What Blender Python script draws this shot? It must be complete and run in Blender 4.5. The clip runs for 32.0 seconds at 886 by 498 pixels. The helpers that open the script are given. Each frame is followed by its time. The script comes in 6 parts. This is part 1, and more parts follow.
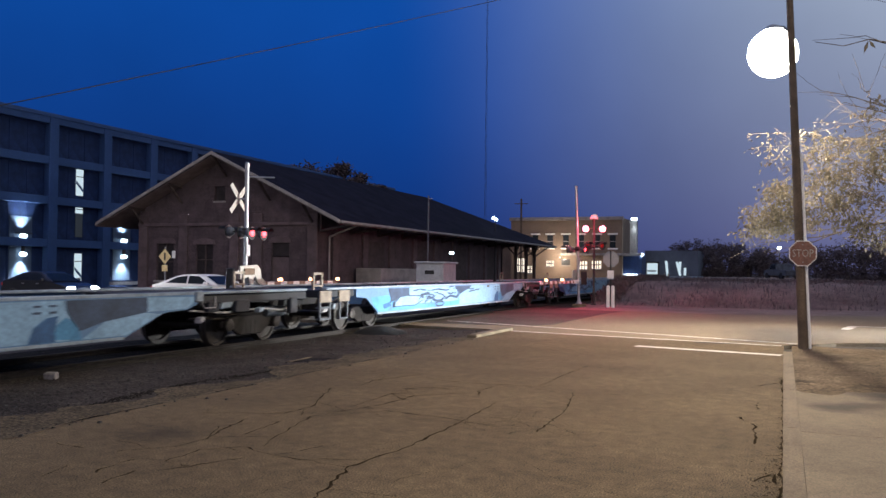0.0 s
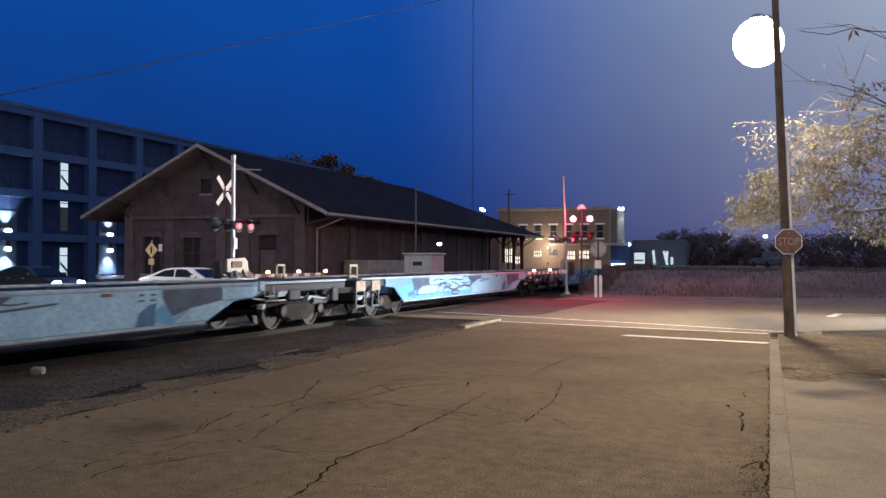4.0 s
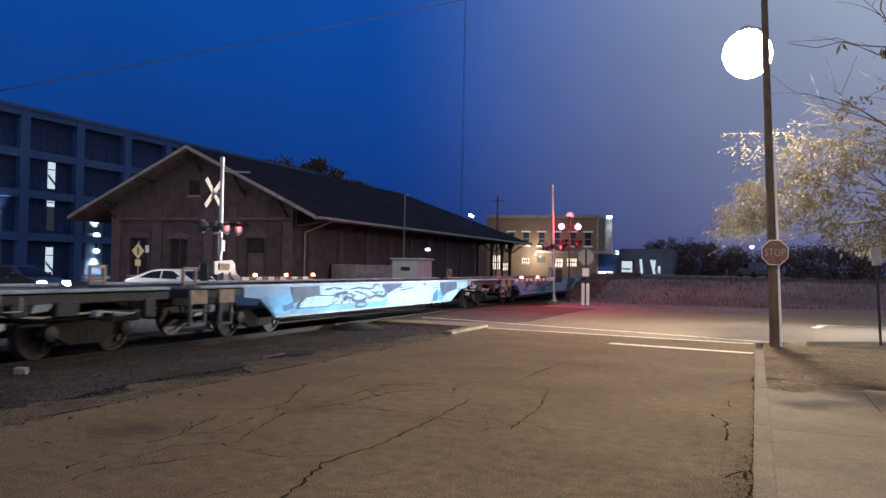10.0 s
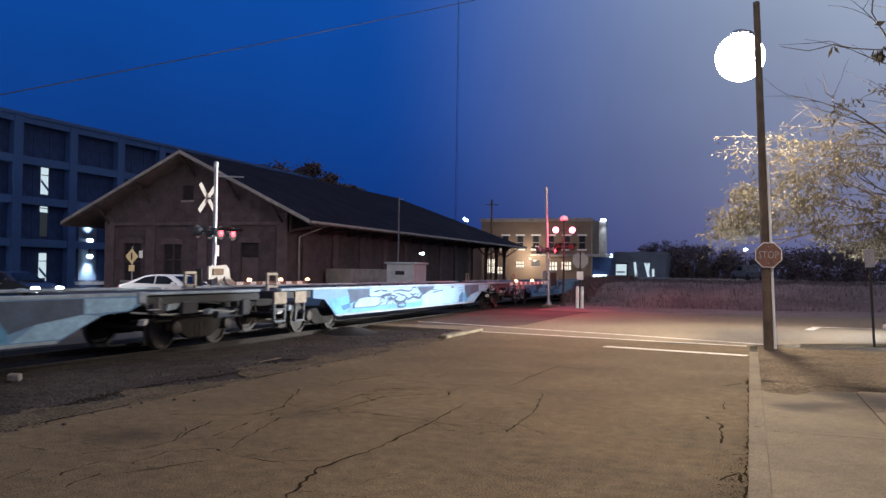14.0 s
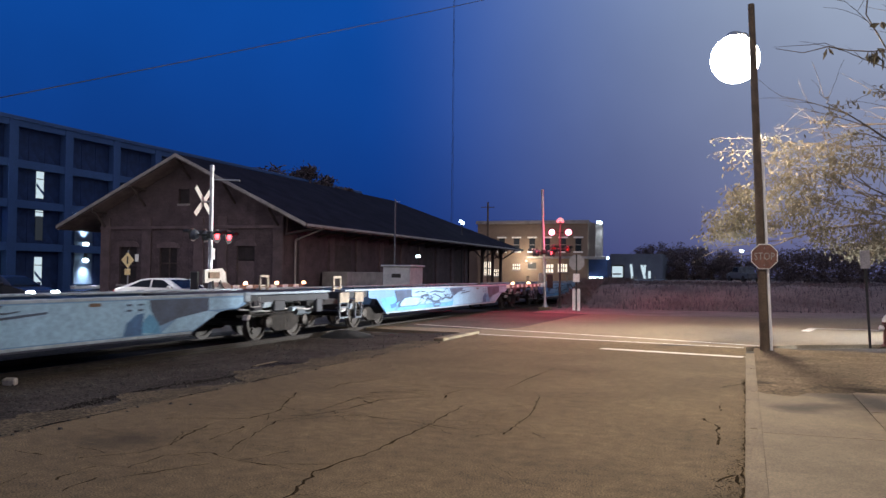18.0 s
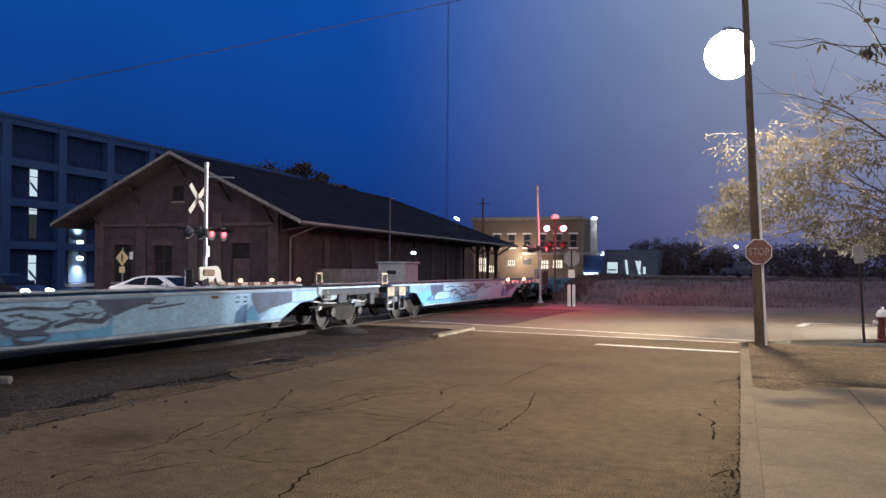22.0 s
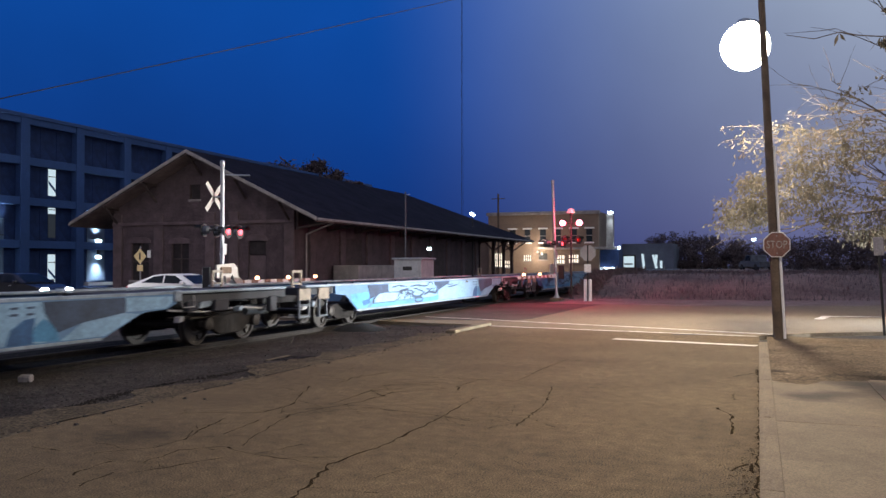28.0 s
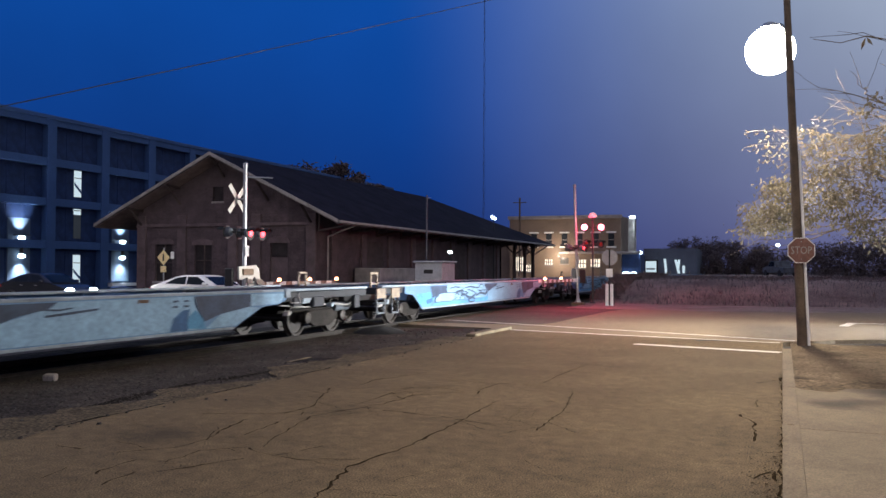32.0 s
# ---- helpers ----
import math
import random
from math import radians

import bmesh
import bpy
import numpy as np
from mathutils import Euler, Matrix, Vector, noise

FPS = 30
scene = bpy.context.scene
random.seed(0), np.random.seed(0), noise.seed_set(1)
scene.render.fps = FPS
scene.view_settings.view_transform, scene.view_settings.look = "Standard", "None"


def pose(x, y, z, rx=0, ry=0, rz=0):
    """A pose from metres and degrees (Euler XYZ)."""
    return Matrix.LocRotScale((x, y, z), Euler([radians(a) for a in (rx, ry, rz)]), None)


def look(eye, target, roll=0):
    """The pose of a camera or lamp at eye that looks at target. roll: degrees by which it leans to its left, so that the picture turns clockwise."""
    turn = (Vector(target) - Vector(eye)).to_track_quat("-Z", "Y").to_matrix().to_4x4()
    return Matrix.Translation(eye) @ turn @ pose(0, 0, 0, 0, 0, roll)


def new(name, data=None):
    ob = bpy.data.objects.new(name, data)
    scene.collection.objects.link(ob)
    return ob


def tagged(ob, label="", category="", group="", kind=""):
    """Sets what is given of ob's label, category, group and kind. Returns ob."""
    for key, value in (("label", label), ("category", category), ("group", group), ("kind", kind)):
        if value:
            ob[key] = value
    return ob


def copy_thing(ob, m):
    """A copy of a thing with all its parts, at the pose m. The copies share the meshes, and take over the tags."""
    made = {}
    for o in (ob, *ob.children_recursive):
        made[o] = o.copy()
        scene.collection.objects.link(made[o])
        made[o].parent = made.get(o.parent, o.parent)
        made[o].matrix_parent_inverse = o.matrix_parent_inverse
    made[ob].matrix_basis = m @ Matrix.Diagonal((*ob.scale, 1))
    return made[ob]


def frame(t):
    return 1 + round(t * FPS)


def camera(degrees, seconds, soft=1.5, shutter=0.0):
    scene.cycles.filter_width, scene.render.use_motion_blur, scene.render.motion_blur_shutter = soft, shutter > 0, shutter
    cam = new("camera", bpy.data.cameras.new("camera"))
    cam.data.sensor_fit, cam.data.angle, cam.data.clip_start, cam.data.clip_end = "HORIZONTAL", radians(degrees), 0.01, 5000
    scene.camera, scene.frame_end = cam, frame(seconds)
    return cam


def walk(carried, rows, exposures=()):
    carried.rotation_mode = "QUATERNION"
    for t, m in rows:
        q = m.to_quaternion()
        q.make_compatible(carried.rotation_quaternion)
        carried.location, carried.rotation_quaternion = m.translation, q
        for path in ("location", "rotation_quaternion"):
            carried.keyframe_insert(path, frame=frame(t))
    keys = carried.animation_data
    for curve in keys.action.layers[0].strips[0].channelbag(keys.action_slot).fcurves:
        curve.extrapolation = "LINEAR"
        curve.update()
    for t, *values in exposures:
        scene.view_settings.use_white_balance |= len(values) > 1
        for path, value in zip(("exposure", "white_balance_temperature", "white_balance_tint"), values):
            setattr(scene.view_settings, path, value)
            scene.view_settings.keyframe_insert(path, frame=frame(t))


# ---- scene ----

# ---- the camera, hand-held on the pavement at eye height ----
cam = camera(54.67, 32.0, soft=1.5, shutter=0.45)
EYE = (0.0, 0.0, 1.7)
PATH = (
    (0.0, 91.37, -0.70, 21.69), (0.5, 91.37, -0.68, 21.44), (1.0, 91.38, -0.60, 21.40), (1.5, 91.39, -0.56, 21.39), (2.0, 91.15, -0.50, 21.30),
    (2.5, 90.91, -0.34, 21.25), (3.0, 90.82, -0.25, 21.10), (3.5, 90.82, -0.23, 20.95), (5.5, 90.64, -0.18, 20.79), (6.0, 90.68, -0.25, 20.50),
    (6.5, 90.83, -0.32, 20.40), (7.0, 90.93, -0.38, 20.33), (7.5, 91.00, -0.43, 20.29), (8.0, 91.02, -0.60, 20.23), (8.5, 91.04, -0.81, 20.21),
    (9.0, 91.07, -1.02, 20.17), (9.5, 91.13, -1.04, 20.11), (10.0, 91.17, -1.10, 20.08), (10.5, 91.19, -1.08, 20.05), (11.0, 91.22, -1.10, 20.01),
    (11.5, 91.23, -1.01, 19.94), (12.0, 91.28, -1.01, 19.92), (12.5, 91.33, -0.94, 19.86), (13.0, 91.38, -0.90, 19.79), (13.5, 91.42, -0.84, 19.76),
    (14.0, 91.44, -0.83, 19.71), (14.5, 91.48, -0.82, 19.68), (16.5, 91.60, -0.72, 19.60), (17.0, 91.58, -0.69, 19.58), (17.5, 91.60, -0.65, 19.54),
    (18.0, 91.62, -0.63, 19.47), (18.5, 91.63, -0.58, 19.44), (19.0, 91.62, -0.62, 19.42), (19.5, 91.54, -0.71, 19.37), (20.0, 91.50, -0.66, 19.31),
    (20.5, 91.46, -0.54, 19.26), (21.0, 91.50, -0.50, 19.19), (21.5, 91.47, -0.43, 19.20), (22.0, 91.39, -0.40, 19.15), (22.5, 91.40, -0.30, 19.13),
    (23.0, 91.35, -0.28, 19.10), (23.5, 91.30, -0.21, 19.05), (24.0, 91.30, -0.03, 18.99), (24.5, 91.23, 0.02, 18.96), (25.0, 91.11, 0.03, 18.91),
    (25.5, 91.14, -0.00, 18.89), (27.5, 91.07, 0.06, 19.80), (28.0, 91.10, 0.09, 20.21), (28.5, 91.15, 0.12, 20.24), (29.0, 91.17, 0.19, 20.22),
    (29.5, 91.22, 0.23, 20.15), (30.0, 91.24, 0.27, 20.13), (30.5, 91.28, 0.24, 20.11), (31.0, 91.30, 0.22, 20.54), (31.5, 91.34, 0.01, 21.12),
    (32.0, 91.32, -0.35, 21.61))
walk(cam, [(t, pose(*EYE, rx, ry, rz)) for t, rx, ry, rz in PATH], exposures=((0, 0.0), (32, 0.0)))

# ---- dusk sky ----
world = bpy.data.worlds.new("dusk")
scene.world = world
world.use_nodes = True


def dusk_sky():
    n, l = world.node_tree.nodes, world.node_tree.links
    n.clear()
    co = n.new("ShaderNodeTexCoord")
    sep = n.new("ShaderNodeSeparateXYZ")
    l.new(co.outputs["Generated"], sep.inputs[0])
    # lamp glare painted in as paler sky, deep blue away from it and upwards
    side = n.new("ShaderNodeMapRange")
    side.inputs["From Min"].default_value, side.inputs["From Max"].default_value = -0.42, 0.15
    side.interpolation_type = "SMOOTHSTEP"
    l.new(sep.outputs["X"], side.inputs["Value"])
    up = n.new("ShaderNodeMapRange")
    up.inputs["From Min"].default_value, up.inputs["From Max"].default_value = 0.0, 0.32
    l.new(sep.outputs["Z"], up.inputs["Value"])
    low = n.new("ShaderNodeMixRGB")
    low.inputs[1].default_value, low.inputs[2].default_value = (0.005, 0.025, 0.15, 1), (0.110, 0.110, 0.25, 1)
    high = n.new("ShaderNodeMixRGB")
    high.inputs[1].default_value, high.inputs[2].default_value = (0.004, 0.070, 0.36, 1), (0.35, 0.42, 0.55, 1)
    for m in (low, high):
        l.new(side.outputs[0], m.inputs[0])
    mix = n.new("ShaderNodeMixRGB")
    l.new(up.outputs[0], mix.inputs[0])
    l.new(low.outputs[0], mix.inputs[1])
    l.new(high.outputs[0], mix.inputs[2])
    # added, unseen afterglow behind the camera, opposite the deep blue, lifts surfaces facing it
    west = n.new("ShaderNodeMapRange")
    west.inputs["From Min"].default_value, west.inputs["From Max"].default_value = 0.0, -0.95
    west.interpolation_type = "SMOOTHSTEP"
    l.new(sep.outputs["Y"], west.inputs["Value"])
    dusk = n.new("ShaderNodeMixRGB")
    l.new(west.outputs[0], dusk.inputs[0])
    l.new(mix.outputs[0], dusk.inputs[1])
    dusk.inputs[2].default_value = (0.44, 0.40, 0.54, 1)
    cloud = n.new("ShaderNodeTexNoise")
    cloud.inputs["Scale"].default_value, cloud.inputs["Detail"].default_value = 3.0, 4.0
    l.new(co.outputs["Generated"], cloud.inputs["Vector"])
    lift = n.new("ShaderNodeMapRange")
    lift.inputs["To Min"].default_value, lift.inputs["To Max"].default_value = 0.72, 1.28
    l.new(cloud.outputs["Fac"], lift.inputs["Value"])
    mul = n.new("ShaderNodeVectorMath")
    mul.operation = "SCALE"
    l.new(dusk.outputs[0], mul.inputs[0])
    l.new(lift.outputs[0], mul.inputs["Scale"])
    bg = n.new("ShaderNodeBackground")
    l.new(mul.outputs[0], bg.inputs["Color"])
    bg.inputs["Strength"].default_value = 1.0
    out = n.new("ShaderNodeOutputWorld")
    l.new(bg.outputs[0], out.inputs["Surface"])


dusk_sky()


def lamp(name, kind, m, power, colour, size=0.1, spot=0, blend=0.5):
    d = bpy.data.lights.new(name, kind)
    d.energy, d.color = power, colour
    if kind != "SUN":
        d.shadow_soft_size = size
    if kind == "SPOT":
        d.spot_size, d.spot_blend = radians(spot), blend
    ob = new(name, d)
    ob.matrix_world = m
    return ob


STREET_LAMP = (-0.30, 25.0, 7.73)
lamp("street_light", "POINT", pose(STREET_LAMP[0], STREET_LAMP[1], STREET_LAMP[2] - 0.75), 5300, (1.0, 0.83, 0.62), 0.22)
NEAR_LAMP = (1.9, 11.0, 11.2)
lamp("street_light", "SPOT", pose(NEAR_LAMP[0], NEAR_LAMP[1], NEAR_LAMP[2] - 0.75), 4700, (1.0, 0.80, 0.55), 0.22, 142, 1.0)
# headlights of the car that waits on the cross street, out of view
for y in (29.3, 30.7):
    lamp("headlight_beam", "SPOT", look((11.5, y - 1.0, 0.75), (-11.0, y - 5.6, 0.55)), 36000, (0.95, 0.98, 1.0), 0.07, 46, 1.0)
lamp("red_flash", "SPOT", look((-8.85, 42.3, 3.85), (-6.0, 22.0, 0.0)), 2200, (1.0, 0.04, 0.09), 0.2, 130, 0.8)
# the flasher pair that faces along the cross street and over the bank
lamp("red_flash", "SPOT", look((-9.1, 42.4, 3.9), (18.0, 58.0, 3.0)), 1600, (1.0, 0.10, 0.14), 0.2, 90, 1.0)
lamp("red_flash", "POINT", pose(-8.85, 42.3, 3.85), 500, (1.0, 0.04, 0.09), 0.2)
# an added lamp, unseen beyond the track, brightens the waiting cars
TRACK_FILL = (-25.5, 19.5, 8.2)
lamp("street_light", "SPOT", look(TRACK_FILL, (-23.0, 28.5, 0.5)), 2300, (1.0, 0.93, 0.90), 0.2, 34, 0.9)
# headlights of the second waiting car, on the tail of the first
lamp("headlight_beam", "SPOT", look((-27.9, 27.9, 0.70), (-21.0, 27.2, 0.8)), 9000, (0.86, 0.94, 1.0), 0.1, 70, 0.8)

# ---- materials ----


def surf(name, colour, rough=0.8, metal=0.0, var=0.3, scale=1.2, fine=30.0, bump=0.25, other=None, grit=0.15, spec=0.4, emit=0.0, random=0.0, depth=0.01):
    """A worn surface: broad stains, fine grain and relief, in metres."""
    m = bpy.data.materials.new(name)
    m.use_nodes = True
    n, l = m.node_tree.nodes, m.node_tree.links
    b = n["Principled BSDF"]
    b.inputs["Roughness"].default_value, b.inputs["Metallic"].default_value = rough, metal
    b.inputs["Specular IOR Level"].default_value = spec
    co = n.new("ShaderNodeTexCoord")
    wide = n.new("ShaderNodeTexNoise")
    wide.inputs["Scale"].default_value, wide.inputs["Detail"].default_value = scale, 6.0
    small = n.new("ShaderNodeTexNoise")
    small.inputs["Scale"].default_value, small.inputs["Detail"].default_value = fine, 3.0
    for t in (wide, small):
        l.new(co.outputs["Object"], t.inputs["Vector"])
    ramp = n.new("ShaderNodeMapRange")
    ramp.inputs["From Min"].default_value, ramp.inputs["From Max"].default_value = 0.35, 0.65
    l.new(wide.outputs["Fac"], ramp.inputs["Value"])
    mix = n.new("ShaderNodeMixRGB")
    dark = other or tuple(c * (1 - var) for c in colour)
    mix.inputs[1].default_value, mix.inputs[2].default_value = (*dark, 1), (*colour, 1)
    l.new(ramp.outputs[0], mix.inputs[0])
    gr = n.new("ShaderNodeMapRange")
    gr.inputs["From Min"].default_value, gr.inputs["From Max"].default_value = 0.38, 0.62
    gr.inputs["To Min"].default_value, gr.inputs["To Max"].default_value = 1 - grit, 1 + grit
    l.new(small.outputs["Fac"], gr.inputs["Value"])
    mul = n.new("ShaderNodeVectorMath")
    mul.operation = "SCALE"
    l.new(mix.outputs[0], mul.inputs[0])
    mid = n.new("ShaderNodeTexNoise")
    mid.inputs["Scale"].default_value, mid.inputs["Detail"].default_value = math.sqrt(scale * fine), 4.0
    l.new(co.outputs["Object"], mid.inputs["Vector"])
    gm = n.new("ShaderNodeMapRange")
    gm.inputs["From Min"].default_value, gm.inputs["From Max"].default_value = 0.3, 0.7
    gm.inputs["To Min"].default_value, gm.inputs["To Max"].default_value = 1 - grit * 0.4, 1 + grit * 0.4
    l.new(mid.outputs["Fac"], gm.inputs["Value"])
    gg = n.new("ShaderNodeMath")
    gg.operation = "MULTIPLY"
    l.new(gr.outputs[0], gg.inputs[0])
    l.new(gm.outputs[0], gg.inputs[1])
    value = gg.outputs[0]
    if random:
        info = n.new("ShaderNodeObjectInfo")
        rr = n.new("ShaderNodeMapRange")
        rr.inputs["To Min"].default_value, rr.inputs["To Max"].default_value = 1 - random, 1 + random
        l.new(info.outputs["Random"], rr.inputs["Value"])
        mm = n.new("ShaderNodeMath")
        mm.operation = "MULTIPLY"
        l.new(value, mm.inputs[0])
        l.new(rr.outputs[0], mm.inputs[1])
        value = mm.outputs[0]
    l.new(value, mul.inputs["Scale"])
    l.new(mul.outputs[0], b.inputs["Base Color"])
    if bump:
        bp = n.new("ShaderNodeBump")
        bp.inputs["Strength"].default_value, bp.inputs["Distance"].default_value = bump, depth
        l.new(small.outputs["Fac"], bp.inputs["Height"])
        l.new(bp.outputs[0], b.inputs["Normal"])
    if emit:
        b.inputs["Emission Color"].default_value = (*colour, 1)
        b.inputs["Emission Strength"].default_value = emit
    return m


def glow(name, colour, strength):
    m = bpy.data.materials.new(name)
    m.use_nodes = True
    b = m.node_tree.nodes["Principled BSDF"]
    b.inputs["Base Color"].default_value = (0.03, 0.03, 0.03, 1)
    b.inputs["Emission Color"].default_value, b.inputs["Emission Strength"].default_value = (*colour, 1), strength
    return m


def glass(name, tint=(0.02, 0.025, 0.03)):
    m = bpy.data.materials.new(name)
    m.use_nodes = True
    b = m.node_tree.nodes["Principled BSDF"]
    b.inputs["Base Color"].default_value, b.inputs["Roughness"].default_value = (*tint, 1), 0.06
    b.inputs["Specular IOR Level"].default_value = 0.25
    return m


ASPHALT = surf("asphalt", (0.112, 0.081, 0.043), 0.9, var=0.28, scale=0.6, fine=66, bump=0.35, grit=0.62, spec=0.2)


def dark_patches(m, places):
    """Round patches of soaked-in oil, dirt and painted shade with blurred, uneven rims."""
    n, l = m.node_tree.nodes, m.node_tree.links
    b = n["Principled BSDF"]
    ns = n.new("ShaderNodeTexNoise")
    ns.inputs["Scale"].default_value = 4.0
    co = n.new("ShaderNodeNewGeometry")
    l.new(co.outputs["Position"], ns.inputs["Vector"])
    for x, y, r0, r1, dark in places:
        d = n.new("ShaderNodeVectorMath")
        d.operation = "DISTANCE"
        l.new(co.outputs["Position"], d.inputs[0])
        d.inputs[1].default_value = (x, y, 0)
        wob = n.new("ShaderNodeMath")
        wob.operation = "MULTIPLY_ADD"
        l.new(ns.outputs["Fac"], wob.inputs[0])
        wob.inputs[1].default_value = 0.5 * r1
        l.new(d.outputs["Value"], wob.inputs[2])
        ramp = n.new("ShaderNodeMapRange")
        ramp.interpolation_type = "SMOOTHSTEP"
        ramp.inputs["From Min"].default_value, ramp.inputs["From Max"].default_value = r0, r1 * 1.3
        ramp.inputs["To Min"].default_value, ramp.inputs["To Max"].default_value = dark, 1.0
        l.new(wob.outputs[0], ramp.inputs["Value"])
        mul = n.new("ShaderNodeVectorMath")
        mul.operation = "SCALE"
        l.new(b.inputs["Base Color"].links[0].from_socket, mul.inputs[0])
        l.new(ramp.outputs[0], mul.inputs["Scale"])
        l.new(mul.outputs[0], b.inputs["Base Color"])


dark_patches(ASPHALT, ((-5.85, 7.1, 0.1, 0.6, 0.5), (-4.9, 9.0, 0.1, 0.7, 0.7), (-3.0, 15.2, 0.2, 1.2, 0.8), (-0.35, 6.5, 0.1, 0.8, 0.75), (-6.6, 11.0, 0.3, 1.4, 0.75)))
CROSS_ASPHALT = surf("cross_street_asphalt", (0.17, 0.135, 0.092), 0.9, var=0.15, spec=0.2, scale=0.3, fine=42, bump=0.5, grit=0.3)
CONCRETE = surf("concrete", (0.148, 0.113, 0.071), 0.85, var=0.35, scale=0.9, fine=55, bump=0.25, grit=0.22)
KERB_STONE = surf("kerb_stone", (0.145, 0.114, 0.071), 0.85, var=0.5, scale=3, fine=30, bump=0.6)
GRAVEL = surf("gravel", (0.048, 0.041, 0.036), 0.95, spec=0.1, var=0.4, scale=0.7, fine=26, bump=0.55, grit=0.75, depth=0.04)
DUSTY = surf("dusty_ground", (0.22, 0.175, 0.155), 0.95, var=0.3, scale=0.5, fine=16, bump=0.5, grit=0.35, spec=0.1)
DRY_GRASS = surf("dry_grass_earth", (0.18, 0.13, 0.115), 0.95, var=0.5, scale=0.25, fine=14, bump=0.8, grit=0.4, depth=0.04)
EARTH = surf("dark_earth", (0.060, 0.050, 0.044), 0.95, var=0.5, scale=0.25, fine=14, bump=0.8, grit=0.4, depth=0.04)
VERGE_EARTH = surf("verge_earth", (0.088, 0.070, 0.046), 0.95, var=0.35, scale=1.2, fine=24, grit=0.6, bump=0.9, depth=0.03, spec=0.1)
PALE_EDGE = surf("pale_asphalt_edge", (0.125, 0.094, 0.056), 0.9, var=0.4, scale=6)
PALE_CRUMB = surf("pale_asphalt_crumb", (0.20, 0.165, 0.115), 0.9, var=0.4, scale=6)
VERGE_DARK = surf("rotted_leaves", (0.026, 0.022, 0.019), 0.9, var=0.4, scale=4, fine=25, spec=0.1)
TARRY = surf("tarry_dirt", (0.012, 0.011, 0.011), 0.85, var=0.4, scale=4, fine=25, bump=0.6)
STONE = surf("ballast_stone", (0.075, 0.068, 0.062), 0.9, var=0.4, scale=5, fine=40, random=0.4)
PAINT_LINE = surf("road_paint", (0.66, 0.62, 0.56), 0.7, var=0.4, scale=4, fine=25, grit=0.3, bump=0.2)
CRACK = surf("crack_filling", (0.036, 0.027, 0.017), 0.95, spec=0.0, var=0.4, scale=8)
TAN_EARTH = surf("tan_earth", (0.125, 0.095, 0.062), 0.95, var=0.4, scale=0.9, fine=20, grit=0.45, bump=0.8, spec=0.1)
# dirt stains and tree shade painted into pavement and corner earth
dark_patches(CONCRETE, ((0.62, 11.95, 0.22, 0.5, 0.25), (0.95, 12.3, 0.2, 0.42, 0.4), (1.5, 13.3, 0.35, 0.7, 0.3), (1.9, 12.6, 0.45, 0.9, 0.15), (1.1, 13.6, 0.25, 0.6, 0.5), (0.5, 9.2, 0.1, 1.4, 0.8), (1.3, 7.6, 0.1, 1.2, 0.85)))
dark_patches(TAN_EARTH, ((1.6, 14.5, 0.3, 1.0, 0.4), (2.2, 14.1, 0.3, 1.0, 0.3), (0.25, 14.7, 0.1, 0.35, 0.4)))
DIRT = surf("dirt_stain", (0.030, 0.023, 0.014), 0.95, spec=0.0, var=0.5, scale=4, fine=20, grit=0.4)
STEEL = surf("rail_steel", (0.03, 0.026, 0.024), 0.8, 0.1, spec=0.15, var=0.3, scale=6, bump=0.1)
RUST = surf("rusty_steel", (0.024, 0.020, 0.018), 0.8, 0.1, spec=0.2, var=0.5, scale=5, fine=40)
CRANK_RUST = surf("brown_rust", (0.13, 0.085, 0.055), 0.8, var=0.4, scale=6)
TIE_WOOD = surf("tarred_timber", (0.045, 0.035, 0.028), 0.9, var=0.4, scale=4, fine=30)
CAR_GREY = surf("weathered_white_freight_paint", (0.10, 0.20, 0.345), 0.6, var=0.22, scale=0.7, fine=14, grit=0.07, bump=0.12, random=0.06)
CAR_CHORD = surf("pale_worn_chord", (0.26, 0.32, 0.38), 0.5, var=0.4, scale=1.5, fine=18)
CAR_DARK = surf("dark_freight_paint", (0.022, 0.026, 0.034), 0.65, var=0.4, scale=2, fine=20)
CAR_UNDER = surf("grimy_underframe", (0.016, 0.015, 0.015), 0.8, 0.2, var=0.5, scale=3, fine=25)
WHEEL_STEEL = surf("wheel_steel", (0.045, 0.039, 0.035), 0.6, 0.3, var=0.4, scale=4, fine=20)
TAN_PAINT = surf("worn_tan_paint", (0.24, 0.20, 0.155), 0.6, var=0.35, scale=5)
SPRAY_BLUE = surf("spray_blue", (0.030, 0.105, 0.24), 0.6, var=0.4, scale=2, fine=18)
SPRAY_CYAN = surf("spray_cyan", (0.08, 0.30, 0.54), 0.55, var=0.45, scale=1.6, fine=18)
SPRAY_DARK = surf("spray_dark", (0.034, 0.062, 0.115), 0.6, var=0.45, scale=2, fine=18)
SPRAY_WHITE = surf("spray_white", (0.205, 0.35, 0.50), 0.55, var=0.18, scale=2, fine=18)
BRICK = surf("old_brick", (0.088, 0.064, 0.070), 0.9, var=0.35, scale=1.4, fine=24, grit=0.25, random=0.12)
BRICK_TRIM = surf("brick_trim", (0.112, 0.083, 0.088), 0.9, var=0.3, scale=2, fine=24, random=0.1)


